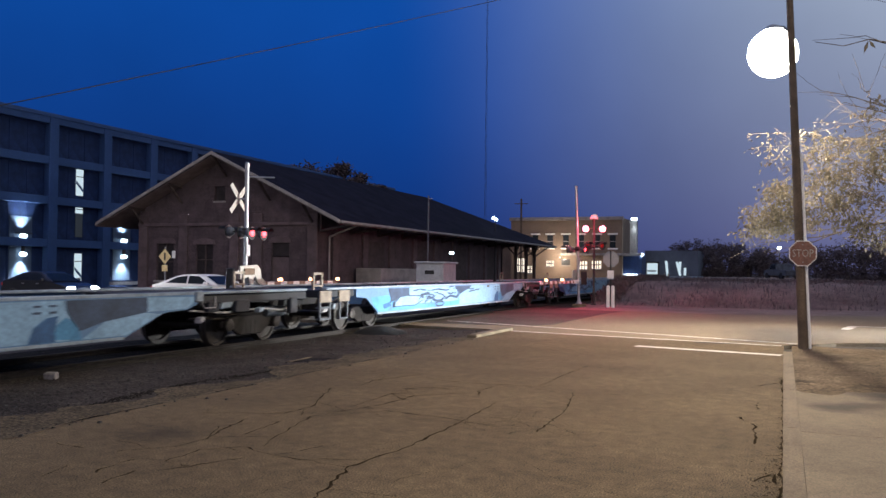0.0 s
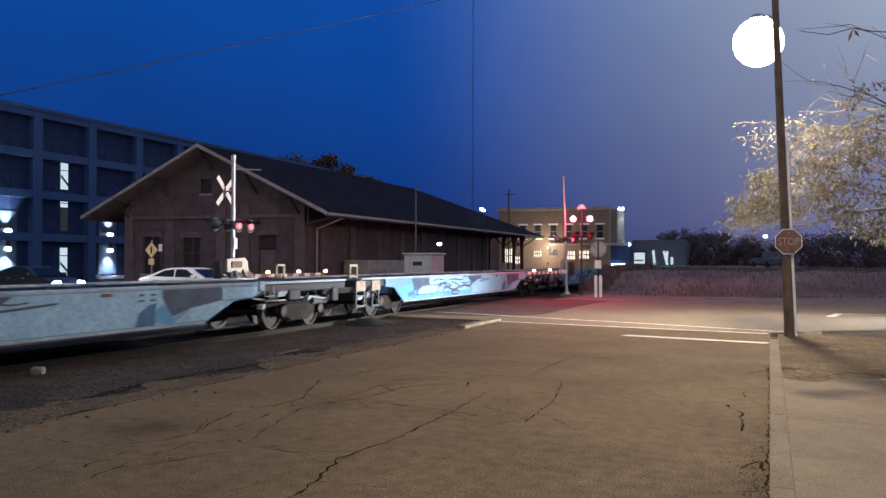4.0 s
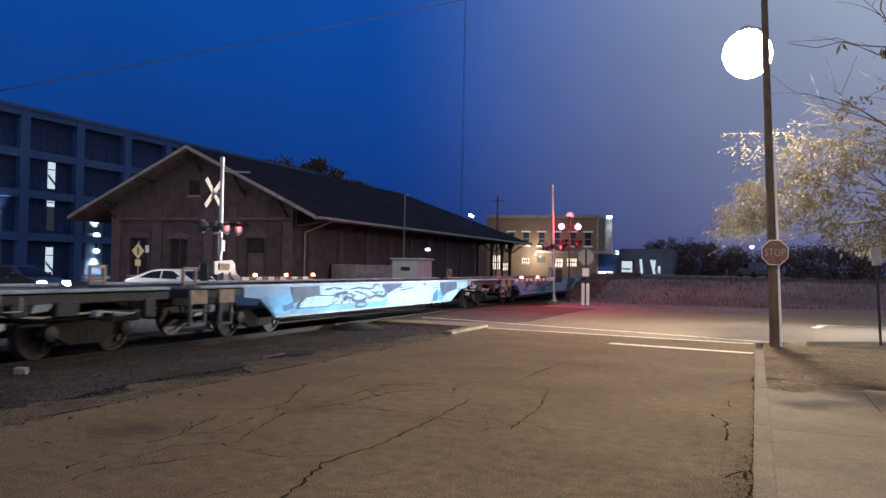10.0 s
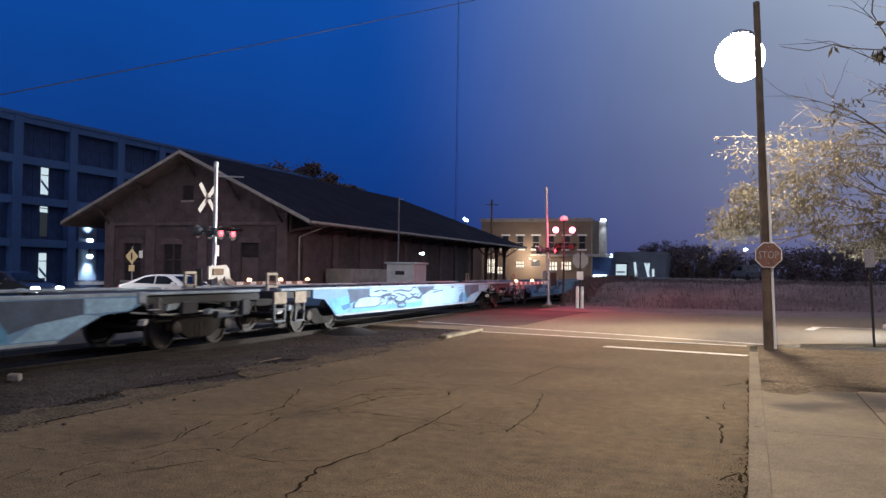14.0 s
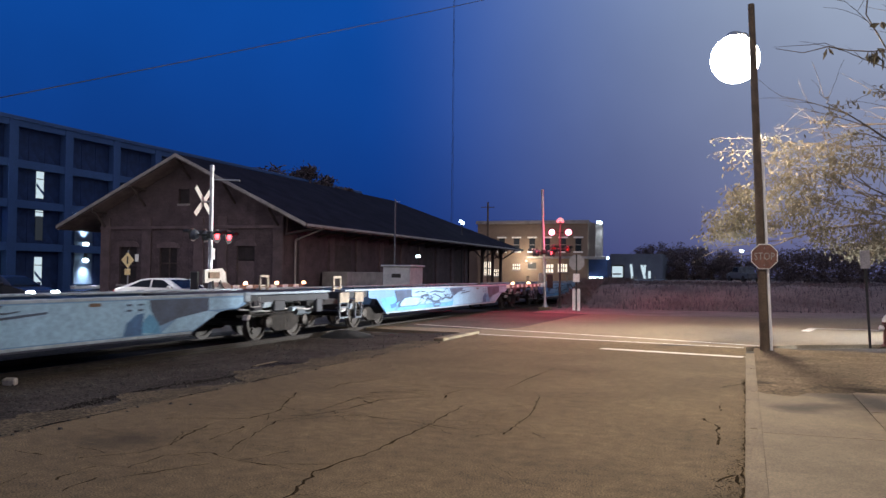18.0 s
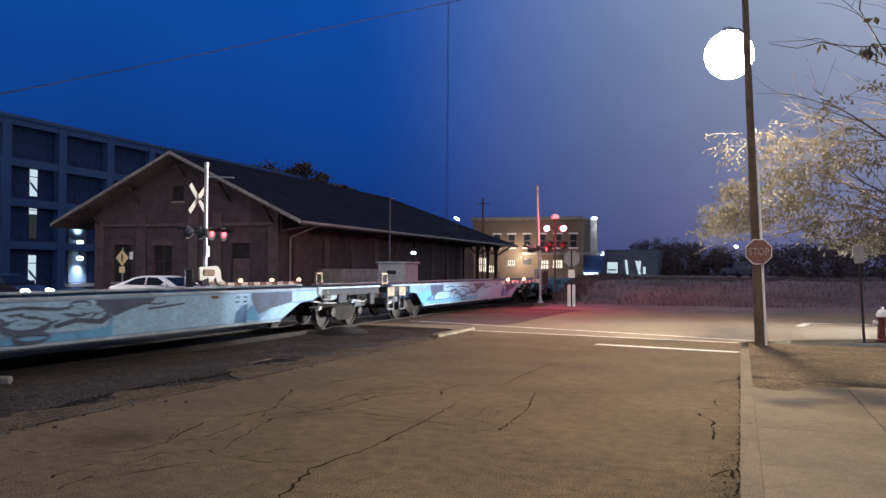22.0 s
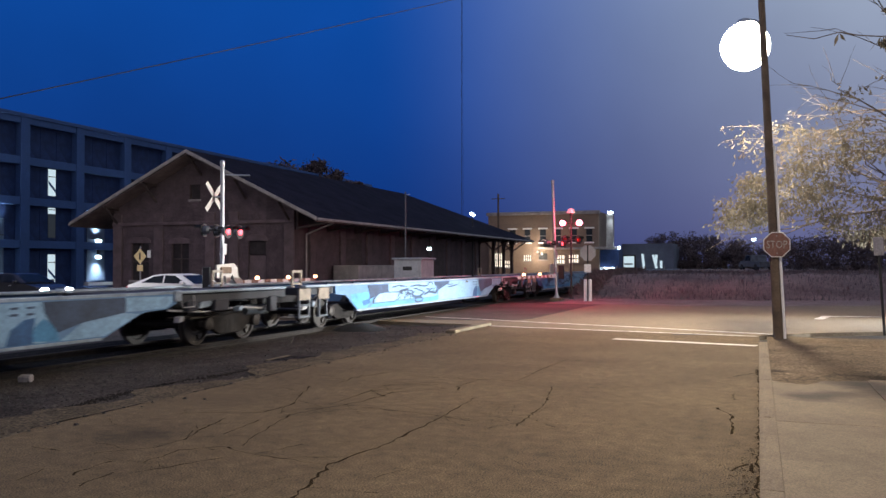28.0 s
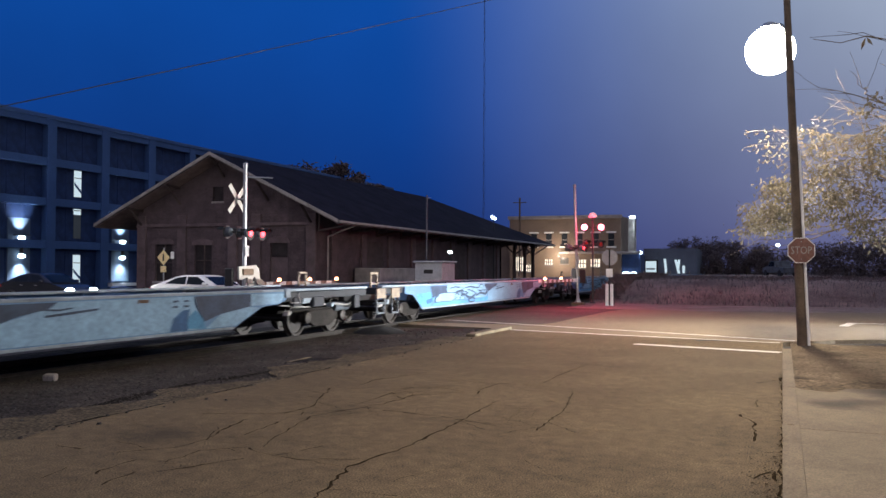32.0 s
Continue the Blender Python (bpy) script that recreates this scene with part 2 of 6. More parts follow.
def coursed(m, w, h, depth, tone):
    """Brick courses with recessed joints, running round both directions of wall."""
    n, l = m.node_tree.nodes, m.node_tree.links
    b = n["Principled BSDF"]
    co = n.new("ShaderNodeTexCoord")
    sep, com, add = n.new("ShaderNodeSeparateXYZ"), n.new("ShaderNodeCombineXYZ"), n.new("ShaderNodeMath")
    l.new(co.outputs["Object"], sep.inputs[0])
    l.new(sep.outputs["X"], add.inputs[0])
    l.new(sep.outputs["Y"], add.inputs[1])
    l.new(add.outputs[0], com.inputs["X"])
    l.new(sep.outputs["Z"], com.inputs["Y"])
    br = n.new("ShaderNodeTexBrick")
    br.inputs["Scale"].default_value, br.inputs["Mortar Size"].default_value = 1.0, 0.012
    br.inputs["Brick Width"].default_value, br.inputs["Row Height"].default_value = w, h
    br.inputs["Color1"].default_value, br.inputs["Color2"].default_value = (1, 1, 1, 1), (1 - tone, 1 - tone, 1 - tone, 1)
    br.inputs["Mortar"].default_value = (1.12, 1.14, 1.16, 1)
    l.new(com.outputs[0], br.inputs["Vector"])
    mul = n.new("ShaderNodeMixRGB")
    mul.blend_type = "MULTIPLY"
    mul.inputs[0].default_value = 1.0
    l.new(b.inputs["Base Color"].links[0].from_socket, mul.inputs[1])
    l.new(br.outputs["Color"], mul.inputs[2])
    l.new(mul.outputs[0], b.inputs["Base Color"])
    bp = n.new("ShaderNodeBump")
    bp.invert = True
    bp.inputs["Strength"].default_value, bp.inputs["Distance"].default_value = 0.5, depth
    l.new(br.outputs["Fac"], bp.inputs["Height"])
    if b.inputs["Normal"].links:
        l.new(b.inputs["Normal"].links[0].from_socket, bp.inputs["Normal"])
    l.new(bp.outputs[0], b.inputs["Normal"])


coursed(BRICK, 0.22, 0.075, 0.006, 0.18)
ROOFING = surf("dark_roofing", (0.017, 0.016, 0.026), 0.95, var=0.4, scale=0.8, fine=12, bump=0.5, random=0.15, spec=0.05)
# soffit colour lightened to carry the light of the wall lamps
SOFFIT = surf("weathered_soffit", (0.17, 0.125, 0.125), 0.85, var=0.35, scale=2, fine=24, random=0.15)
TIMBER = surf("brown_timber", (0.070, 0.050, 0.048), 0.8, var=0.4, scale=3, fine=30)
FASCIA = surf("pale_fascia", (0.27, 0.25, 0.24), 0.7, var=0.3, scale=2)
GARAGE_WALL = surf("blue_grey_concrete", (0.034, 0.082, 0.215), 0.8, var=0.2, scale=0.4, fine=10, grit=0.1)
# for added panels that brighten the wash of the wall lamps
WASH_PANEL = surf("pale_render", (0.075, 0.11, 0.17), 0.85, var=0.2, scale=1.2, fine=18)
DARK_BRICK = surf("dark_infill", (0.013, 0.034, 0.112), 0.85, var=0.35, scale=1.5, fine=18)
DARK_GLASS = glass("dark_glass")
BOARDING = surf("dark_boarding", (0.028, 0.022, 0.024), 0.85, var=0.4, scale=3, fine=24)
WHITE_PAINT = surf("white_paint", (0.75, 0.74, 0.72), 0.45, var=0.15, scale=3, bump=0.05, grit=0.05)
CAR_WHITE = surf("white_car_paint", (0.72, 0.72, 0.73), 0.25, var=0.06, scale=2, bump=0.0, grit=0.03)
CAR_BLACK = surf("dark_car_paint", (0.03, 0.032, 0.038), 0.25, var=0.1, scale=2, bump=0.0, grit=0.03)
RUBBER = surf("rubber", (0.02, 0.02, 0.02), 0.85, var=0.2, scale=6)
ALU = surf("aluminium_pole", (0.36, 0.37, 0.38), 0.42, 0.75, var=0.2, scale=3, bump=0.08)
CABINET_ALU = surf("dull_aluminium", (0.42, 0.44, 0.46), 0.55, 0.4, var=0.2, scale=2)
BLACK = surf("black_paint", (0.02, 0.02, 0.02), 0.6, var=0.2, scale=4)
DULL_GREY = surf("dull_grey_paint", (0.10, 0.115, 0.135), 0.7, var=0.4, scale=3)
BUCK_WHITE = surf("faded_reflective_white", (0.33, 0.31, 0.275), 0.5, var=0.2, scale=5, bump=0)
SIGN_WHITE = surf("reflective_white", (0.72, 0.71, 0.68), 0.5, var=0.08, scale=5, bump=0)
STRIPE_RED = surf("faded_stripe_red", (0.27, 0.17, 0.125), 0.6, var=0.4, scale=6, bump=0)
SIGN_RED = surf("faded_stop_red", (0.19, 0.092, 0.066), 0.5, var=0.3, scale=5, bump=0)
SIGN_YELLOW = surf("sign_yellow", (0.78, 0.60, 0.30), 0.5, var=0.12, scale=5, bump=0)
SIGN_BACK = surf("sign_back", (0.34, 0.33, 0.33), 0.6, 0.2, var=0.2, scale=4)
POLE_WOOD = surf("pole_wood", (0.13, 0.095, 0.065), 0.9, var=0.45, scale=2.5, fine=35, bump=0.6)
BARK = surf("bark", (0.13, 0.105, 0.08), 0.9, var=0.4, scale=4, fine=20, bump=0.7)
LEAF = surf("autumn_leaf", (0.15, 0.13, 0.1), 0.9, spec=0.05, var=0.5, scale=6, other=(0.085, 0.08, 0.06), bump=0.1, random=0.3)


def translucent(m, share):
    """Thin leaves let part of the lamp light through."""
    n, l = m.node_tree.nodes, m.node_tree.links
    b, out = n["Principled BSDF"], n["Material Output"]
    tr, mix = n.new("ShaderNodeBsdfTranslucent"), n.new("ShaderNodeMixShader")
    l.new(b.inputs["Base Color"].links[0].from_socket, tr.inputs["Color"])
    mix.inputs[0].default_value = share
    l.new(b.outputs[0], mix.inputs[1])
    l.new(tr.outputs[0], mix.inputs[2])
    l.new(mix.outputs[0], out.inputs["Surface"])


translucent(LEAF, 0.3)
FAR_LEAF = surf("dark_foliage", (0.12, 0.095, 0.095), 0.9, var=0.5, scale=1.5)
FAR_WALL = surf("beige_wall", (0.19, 0.14, 0.105), 0.85, var=0.2, scale=0.6)
FAR_BLUE = surf("blue_grey_wall", (0.10, 0.12, 0.16), 0.85, var=0.2, scale=0.6)
HYDRANT_RED = surf("hydrant_red", (0.12, 0.03, 0.022), 0.5, var=0.3, scale=6)
LAMP_GLOW = glow("street_lamp_glow", (1.0, 0.93, 0.80), 60)
HEAD_GLOW = glow("headlight_glow", (0.85, 0.95, 1.0), 60)
RED_GLOW = glow("red_lens_glow", (1.0, 0.05, 0.07), 7)
RED_HOT = glow("red_lens_hot", (1.0, 0.30, 0.42), 9)
AMBER_GLOW = glow("gate_lamp_glow", (1.0, 0.42, 0.22), 9)
WINDOW_GLOW = glow("lit_window", (0.72, 0.90, 1.0), 0.8)
WINDOW_DIM = glow("dim_window", (0.45, 0.62, 0.8), 0.025)
WARM_GLOW = glow("warm_window", (1.0, 0.88, 0.72), 1.4)
COLD_GLOW = glow("cold_lamp", (0.72, 0.90, 1.0), 9)
RED_LENS = surf("unlit_red_lens", (0.35, 0.03, 0.03), 0.2, var=0.1, bump=0)

# ---- builders ----


def thing(name, label, category, m=None, group="", kind=""):
    ob = tagged(new(name), label, category, group, kind)
    ob.empty_display_size = 0.2
    if m is not None:
        ob.matrix_basis = m
    return ob


def finish(bm, name, material, smooth=False):
    me = bpy.data.meshes.new(name)
    bmesh.ops.recalc_face_normals(bm, faces=bm.faces)
    bm.to_mesh(me)
    bm.free()
    me.materials.append(material)
    if smooth:
        me.polygons.foreach_set("use_smooth", [True] * len(me.polygons))
        me.set_sharp_from_angle(angle=radians(40))
    return me


def part(name, bm, material, parent=None, label="", smooth=False, m=None):
    ob = new(name, finish(bm, name, material, smooth))
    ob.parent = parent
    if m is not None:
        ob.matrix_basis = m
    if label:
        ob["label"] = label
    return ob


def again(ob, m, parent=None):
    """The same mesh once more, as a part at another place."""
    o = new(ob.name.split(".")[0], ob.data)
    o.parent = parent or ob.parent
    o.matrix_basis = m
    if "label" in ob:
        o["label"] = ob["label"]
    return o


def box(bm, x0, x1, y0, y1, z0, z1, bevel=0.0, m=None):
    vs = [bm.verts.new(v) for v in ((x0, y0, z0), (x1, y0, z0), (x1, y1, z0), (x0, y1, z0), (x0, y0, z1), (x1, y0, z1), (x1, y1, z1), (x0, y1, z1))]
    fs = [bm.faces.new([vs[i] for i in q]) for q in ((3, 2, 1, 0), (4, 5, 6, 7), (0, 1, 5, 4), (1, 2, 6, 5), (2, 3, 7, 6), (3, 0, 4, 7))]
    if m is not None:
        bmesh.ops.transform(bm, matrix=m, verts=vs)
    if bevel:
        es = list({e for f in fs for e in f.edges})
        bmesh.ops.bevel(bm, geom=es, offset=bevel, segments=1, affect="EDGES")
    return bm


def bbox(*a, bevel=0.0, m=None):
    return box(bmesh.new(), *a, bevel=bevel, m=m)


def rod(bm, a, b, r, r2=None, seg=10):
    a, b = Vector(a), Vector(b)
    d = b - a
    m = Matrix.Translation((a + b) / 2) @ d.to_track_quat("Z", "Y").to_matrix().to_4x4()
    bmesh.ops.create_cone(bm, cap_ends=True, segments=seg, radius1=r, radius2=r if r2 is None else r2, depth=d.length, matrix=m)
    return bm


def rods(*list_of, seg=10):
    bm = bmesh.new()
    for a, b, r in list_of:
        rod(bm, a, b, r, seg=seg)
    return bm


def tube(points, r, seg=6):
    """One bent round bar along points."""
    bm = bmesh.new()
    rings = []
    for i, p in enumerate(points):
        d = (Vector(points[min(i + 1, len(points) - 1)]) - Vector(points[max(i - 1, 0)])).normalized()
        s = d.cross(Vector((0, 0, 1))).normalized() if abs(d.z) < 0.95 else Vector((1, 0, 0))
        u = s.cross(d)
        rings.append([bm.verts.new(Vector(p) + (s * math.cos(6.2832 * k / seg) + u * math.sin(6.2832 * k / seg)) * r) for k in range(seg)])
    for a, b in zip(rings, rings[1:]):
        for k in range(seg):
            bm.faces.new((a[k], a[(k + 1) % seg], b[(k + 1) % seg], b[k]))
    bm.faces.new(rings[0])
    bm.faces.new(rings[-1][::-1])
    return bm


def prism(bm, outline, axis, lo, hi, bevel=0.0):
    """An outline of pairs, pushed along an axis from lo to hi."""
    def at(p, v):
        return {"x": (v, p[0], p[1]), "y": (p[0], v, p[1]), "z": (p[0], p[1], v)}[axis]
    a = [bm.verts.new(at(p, lo)) for p in outline]
    b = [bm.verts.new(at(p, hi)) for p in outline]
    fs = [bm.faces.new(a), bm.faces.new(b[::-1])]
    for i in range(len(a)):
        j = (i + 1) % len(a)
        fs.append(bm.faces.new((a[j], a[i], b[i], b[j])))
    if bevel:
        bmesh.ops.bevel(bm, geom=list({e for f in fs for e in f.edges}), offset=bevel, segments=1, affect="EDGES")
    return bm


def pr(outline, axis, lo, hi, bevel=0.0):
    return prism(bmesh.new(), outline, axis, lo, hi, bevel)


def turned(bm, profile, seg=24, m=None):
    """A lathe shape round z, from pairs of radius and height."""
    rings = []
    for r, z in profile:
        rings.append([bm.verts.new((r * math.cos(2 * math.pi * i / seg), r * math.sin(2 * math.pi * i / seg), z)) for i in range(seg)])
    for p, q in zip(rings, rings[1:]):
        for i in range(seg):
            bm.faces.new((p[i], p[(i + 1) % seg], q[(i + 1) % seg], q[i]))
    bm.faces.new(rings[0][::-1])
    bm.faces.new(rings[-1])
    if m is not None:
        bmesh.ops.transform(bm, matrix=m, verts=[v for r in rings for v in r])
    return bm


def text_mesh(words, size, depth=0.002):
    c = bpy.data.curves.new("lettering", "FONT")
    c.body, c.size, c.extrude, c.align_x, c.align_y, c.resolution_u = words, size, depth, "CENTER", "CENTER", 2
    ob = bpy.data.objects.new("lettering", c)
    me = bpy.data.meshes.new_from_object(ob)
    bpy.data.objects.remove(ob)
    bm = bmesh.new()
    bm.from_mesh(me)
    return bm

# ---- ground, streets, track ----
TX, RAIL_TOP = -11.8, 0.05


def strip(name, outline, z0, z1, material, label, category):
    ob = new(name, finish(pr(outline, "z", z0, z1), name, material))
    return tagged(ob, label, category, kind="structure")


def sheet():
    bm = bmesh.new()
    edge = [-2500, -600, -160, -60, -20, 20, 60, 160, 600, 2500]
    grid = [[bm.verts.new((x, y + 40, -0.10)) for x in edge] for y in edge]
    for a, b in zip(grid, grid[1:]):
        for i in range(len(edge) - 1):
            bm.faces.new((a[i], a[i + 1], b[i + 1], b[i]))
    return tagged(new("ground", finish(bm, "ground", EARTH)), "dark bare earth and dry grass", "ground", kind="structure")


sheet()
STREET_END = ((-7.15, 23.4), (0.0, 22.0))
NEAR_EDGE = ((0.0, 22.0), (1.2, 23.3), (3.5, 24.6), (9.0, 26.0), (60, 30))
FAR_EDGE = ((60, 110), (26, 66), (12, 47), (4, 39.5), (-1.7, 37.2), (-10, 37.8), (-20, 37.0), (-48, 37.4), (-150, 39))
LEFT_NEAR = ((-150, 28), (-48, 26.2), (-20, 25.4), (-12, 24.3))
street = strip("road", ((-7.15, -70), (0.0, -70), STREET_END[1], STREET_END[0]), -0.12, 0.0, ASPHALT, "cracked worn brown-grey asphalt street", "road")
strip("cross_road", (STREET_END[0], *NEAR_EDGE, *FAR_EDGE, *LEFT_NEAR), -0.12, -0.004, CROSS_ASPHALT, "pale worn asphalt of the cross street", "road")


CROSSING_ASPHALT = surf("crossing_asphalt", (0.072, 0.058, 0.046), 0.9, var=0.35, scale=0.5, fine=40, bump=0.5, grit=0.4, spec=0.2)
strip("crossing_apron", ((-15.2, 25.3), (-9.4, 25.2), (-7.2, 25.5), (-6.8, 26.6), (-6.75, 31), (-6.65, 35), (-6.4, 37.25), (-10, 37.7), (-15.2, 37.3)), -0.05, -0.0005, CROSSING_ASPHALT, "darker patched asphalt round the rails of the crossing", "road")


strip("far_verge", ((-9.4, 37.95), (-1.7, 37.35), (4, 39.65), (12, 47.15), (26, 66.2), (26, 69), (12, 50.5), (4, 46.8), (-9.4, 45.0)), -0.1, -0.07, DUSTY, "dusty strip of bare ground along the cross street", "verge")


def fall(x):
    """The verge drops a hand below the street towards the rails."""
    return -0.05 * min(1.0, max(0.0, (-8.5 - x) / 1.7))


def rolling(name, x0, x1, y0, y1, step, base, rise, material, label, category):
    """Uneven loose ground as a skin with a small relief."""
    bm = bmesh.new()
    nx, ny = max(2, round((x1 - x0) / step)), max(2, round((y1 - y0) / step))
    rows = []
    for j in range(ny + 1):
        y = y0 + (y1 - y0) * j / ny
        row = []
        for i in range(nx + 1):
            x = x0 + (x1 - x0) * i / nx
            h = noise.fractal((x * 1.3, y * 1.3, 2.0), 0.9, 2.0, 4) * rise
            row.append(bm.verts.new((x, y, base + h + (fall(x) if name == "gravel_verge" else 0))))
        rows.append(row)
    for a, b in zip(rows, rows[1:]):
        for i in range(nx):
            bm.faces.new((a[i], a[i + 1], b[i + 1], b[i]))
    return tagged(new(name, finish(bm, name, material, True)), label, category, kind="structure")


rolling("gravel_verge", -14.2, -7.16, 3.0, 23.3, 0.16, -0.03, 0.022, GRAVEL, "grey gravel verge between street and track", "gravel")
# the train's shade put into a near-black ballast colour
SHADE_BED = surf("oily_ballast", (0.013, 0.013, 0.014), 0.95, spec=0.05, var=0.4, scale=1.5, fine=24, bump=0.7, grit=0.5, depth=0.03)
rolling("oily_ballast", -14.2, -11.13, -4.0, 24.2, 0.2, -0.060, 0.012, SHADE_BED, "ballast between the rails, darkened with the train's shade", "ballast")
rolling("track_bed", -14.2, -7.16, -260, 3.0, 3.0, -0.045, 0.01, GRAVEL, "grey gravel track bed", "gravel")
rolling("track_bed_beyond", -14.2, -9.8, 38.6, 420, 3.0, -0.045, 0.01, GRAVEL, "grey gravel track bed beyond the crossing", "gravel")
rolling("bare_corner", 0.165, 16, 14.0, 22.0, 0.2, -0.01, 0.02, TAN_EARTH, "brown bare earth at the street corner", "earth")

def bank():
    r = random.Random(31)
    bm = bmesh.new()
    rows = []
    for j in range(56):
        y = 44.3 + j * 0.5 * (1 + j * 0.035)
        row = []
        for i in range(96):
            x = -9.95 + i * 0.5
            k = min(1, max(0, (y - 44.3 - 0.45 * max(0, x)) / 9))
            side = min(1, max(0, (x + 9.95) / 0.5))
            h = 1.22 * k * k * (3 - 2 * k) * side
            n = noise.fractal((x * 0.9, y * 0.9, 5.0), 0.8, 2.0, 5)
            row.append(bm.verts.new((x + (r.uniform(-0.1, 0.1) if i else 0), y, -0.11 + h + n * 0.16 * min(1, k * 3) * side)))
        rows.append(row)
    for a, b in zip(rows, rows[1:]):
        for i in range(95):
            bm.faces.new((a[i], a[i + 1], b[i + 1], b[i]))
    tagged(new("weedy_bank", finish(bm, "weedy_bank", DRY_GRASS, True)), "dark weedy bank beyond the cross street", "bank", kind="structure")
    vs, fs = [], []
    for k in range(9000):
        x, y = r.uniform(-9.6, 26), 45.2 + 22 * r.random() ** 1.4
        t = min(1, max(0, (y - 44.3 - 0.45 * max(0, x)) / 9))
        if t < 0.04:
            continue
        z = -0.14 + 1.22 * t * t * (3 - 2 * t) * min(1, max(0, (x + 9.95) / 0.5))
        h, w, a = r.uniform(0.12, 0.4), r.uniform(0.01, 0.03), r.random() * 3.14
        o = len(vs)
        vs += [(x - w * math.cos(a), y - w * math.sin(a), z), (x + w * math.cos(a), y + w * math.sin(a), z), (x + r.uniform(-0.12, 0.12), y + r.uniform(-0.12, 0.12), z + h)]
        fs.append((o, o + 1, o + 2))
    me = bpy.data.meshes.new("weeds")
    me.from_pydata(vs, [], fs)
    me.materials.append(FAR_LEAF)
    tagged(new("weeds", me), "dark dry weeds on the bank", "weeds", kind="stuff")
    # taller scrub along the edge of the ballast and at the foot of the trees
    vs, fs = [], []
    for k in range(5200):
        if k % 2:
            x, y, top = r.uniform(-9.75, -8.3), 46.5 + 22 * r.random(), r.uniform(0.15, 0.5)
        else:
            x, y, top = r.uniform(-8, 24), 60 + 9 * r.random() ** 0.7, r.uniform(0.1, 0.3)
        t = min(1, max(0, (y - 44.3 - 0.45 * max(0, x)) / 9))
        z = -0.14 + 1.22 * t * t * (3 - 2 * t) * min(1, max(0, (x + 9.95) / 0.5))
        w, a = r.uniform(0.02, 0.06), r.random() * 3.14
        o = len(vs)
        bx, by = r.uniform(-0.25, 0.25), r.uniform(-0.25, 0.25)
        vs += [(x - w * math.cos(a), y - w * math.sin(a), z), (x + w * math.cos(a), y + w * math.sin(a), z), (x + bx + w, y + by, z + top * 0.7), (x + bx * 1.6, y + by * 1.6, z + top)]
        fs.append((o, o + 1, o + 2, o + 3))
    me = bpy.data.meshes.new("scrub")
    me.from_pydata(vs, [], fs)
    me.materials.append(FAR_LEAF)
    tagged(new("scrub", me), "tall dark scrub along the track and under the trees", "scrub", kind="stuff")


bank()

# pavement slabs on the camera's side, flush with a crumbling kerb
pavement = tagged(new("pavement"), "pale concrete pavement slabs beside the street", "pavement", kind="structure")
slab_bm = bbox(0.0, 1.292, 0.0, 1.994, -0.11, 0.012, bevel=0.002)
slab = part("slab", slab_bm, CONCRETE, pavement, m=pose(0.168, -4, 0))
for i in range(3):
    for j in range(9):
        if i or j:
            again(slab, pose(0.168 + 1.3 * i, -4 + 2 * j, 0.002 * ((i * 7 + j * 3) % 4) - 0.003, 0.1 * ((i + j) % 3 - 1), 0, 0))
kerb = tagged(new("kerb"), "worn stone kerb with broken edges", "kerb", kind="structure")
rng = random.Random(4)
for j in range(7):
    y = -3 + j * 3.3
    bm = bmesh.new()
    box(bm, -0.003, 0.1675, 0, 3.2995, -0.11, 0.013, bevel=0.002)
    bmesh.ops.subdivide_edges(bm, edges=bm.edges, cuts=5, use_grid_fill=True)
    for v in bm.verts:
        v.co += Vector((rng.uniform(-1, 1) if v.co.x < 0.1 else 0, 0, rng.uniform(-1, 0.3))) * 0.005
    part("kerb_stone", bm, CONCRETE, kerb, m=pose(0, y, 0.0))


def washed_earth():
    bm = bmesh.new()
    a, b = [], []
    for i in range(60):
        x = 0.17 + i * 0.11
        y = 13.75 + 0.75 * noise.fractal((x * 0.9, 4.4, 1.0), 0.7, 2.0, 5) - 0.25 * min(1, x)
        a.append(bm.verts.new((x, y, 0.0135)))
        b.append(bm.verts.new((x, 14.35, 0.03)))
    for i in range(59):
        bm.faces.new((a[i], a[i + 1], b[i + 1], b[i]))
    tagged(new("washed_earth", finish(bm, "washed_earth", TAN_EARTH)), "brown earth washed over the end of the pavement", "earth", kind="structure")


washed_earth()


def flat_patch(bm, points, width, z):
    """A thin crooked band along points, as wide as given at each."""
    left, right = [], []
    for i, p in enumerate(points):
        a, b = Vector(points[max(i - 1, 0)]), Vector(points[min(i + 1, len(points) - 1)])
        d = (b - a).normalized()
        s = Vector((-d.y, d.x))
        w = width(i) if callable(width) else width
        left.append(bm.verts.new((*(Vector(p) + s * w), z)))
        right.append(bm.verts.new((*(Vector(p) - s * w), z)))
    for i in range(len(points) - 1):
        bm.faces.new((left[i], right[i], right[i + 1], left[i + 1]))


def crooked(points, step, wander, r):
    out = []
    for a, b in zip(points, points[1:]):
        a, b = Vector(a), Vector(b)
        k = max(1, int((b - a).length / step))
        for i in range(k):
            out.append(a.lerp(b, i / k) + Vector((r.uniform(-1, 1), r.uniform(-1, 1))) * wander)
    return out + [Vector(points[-1])]


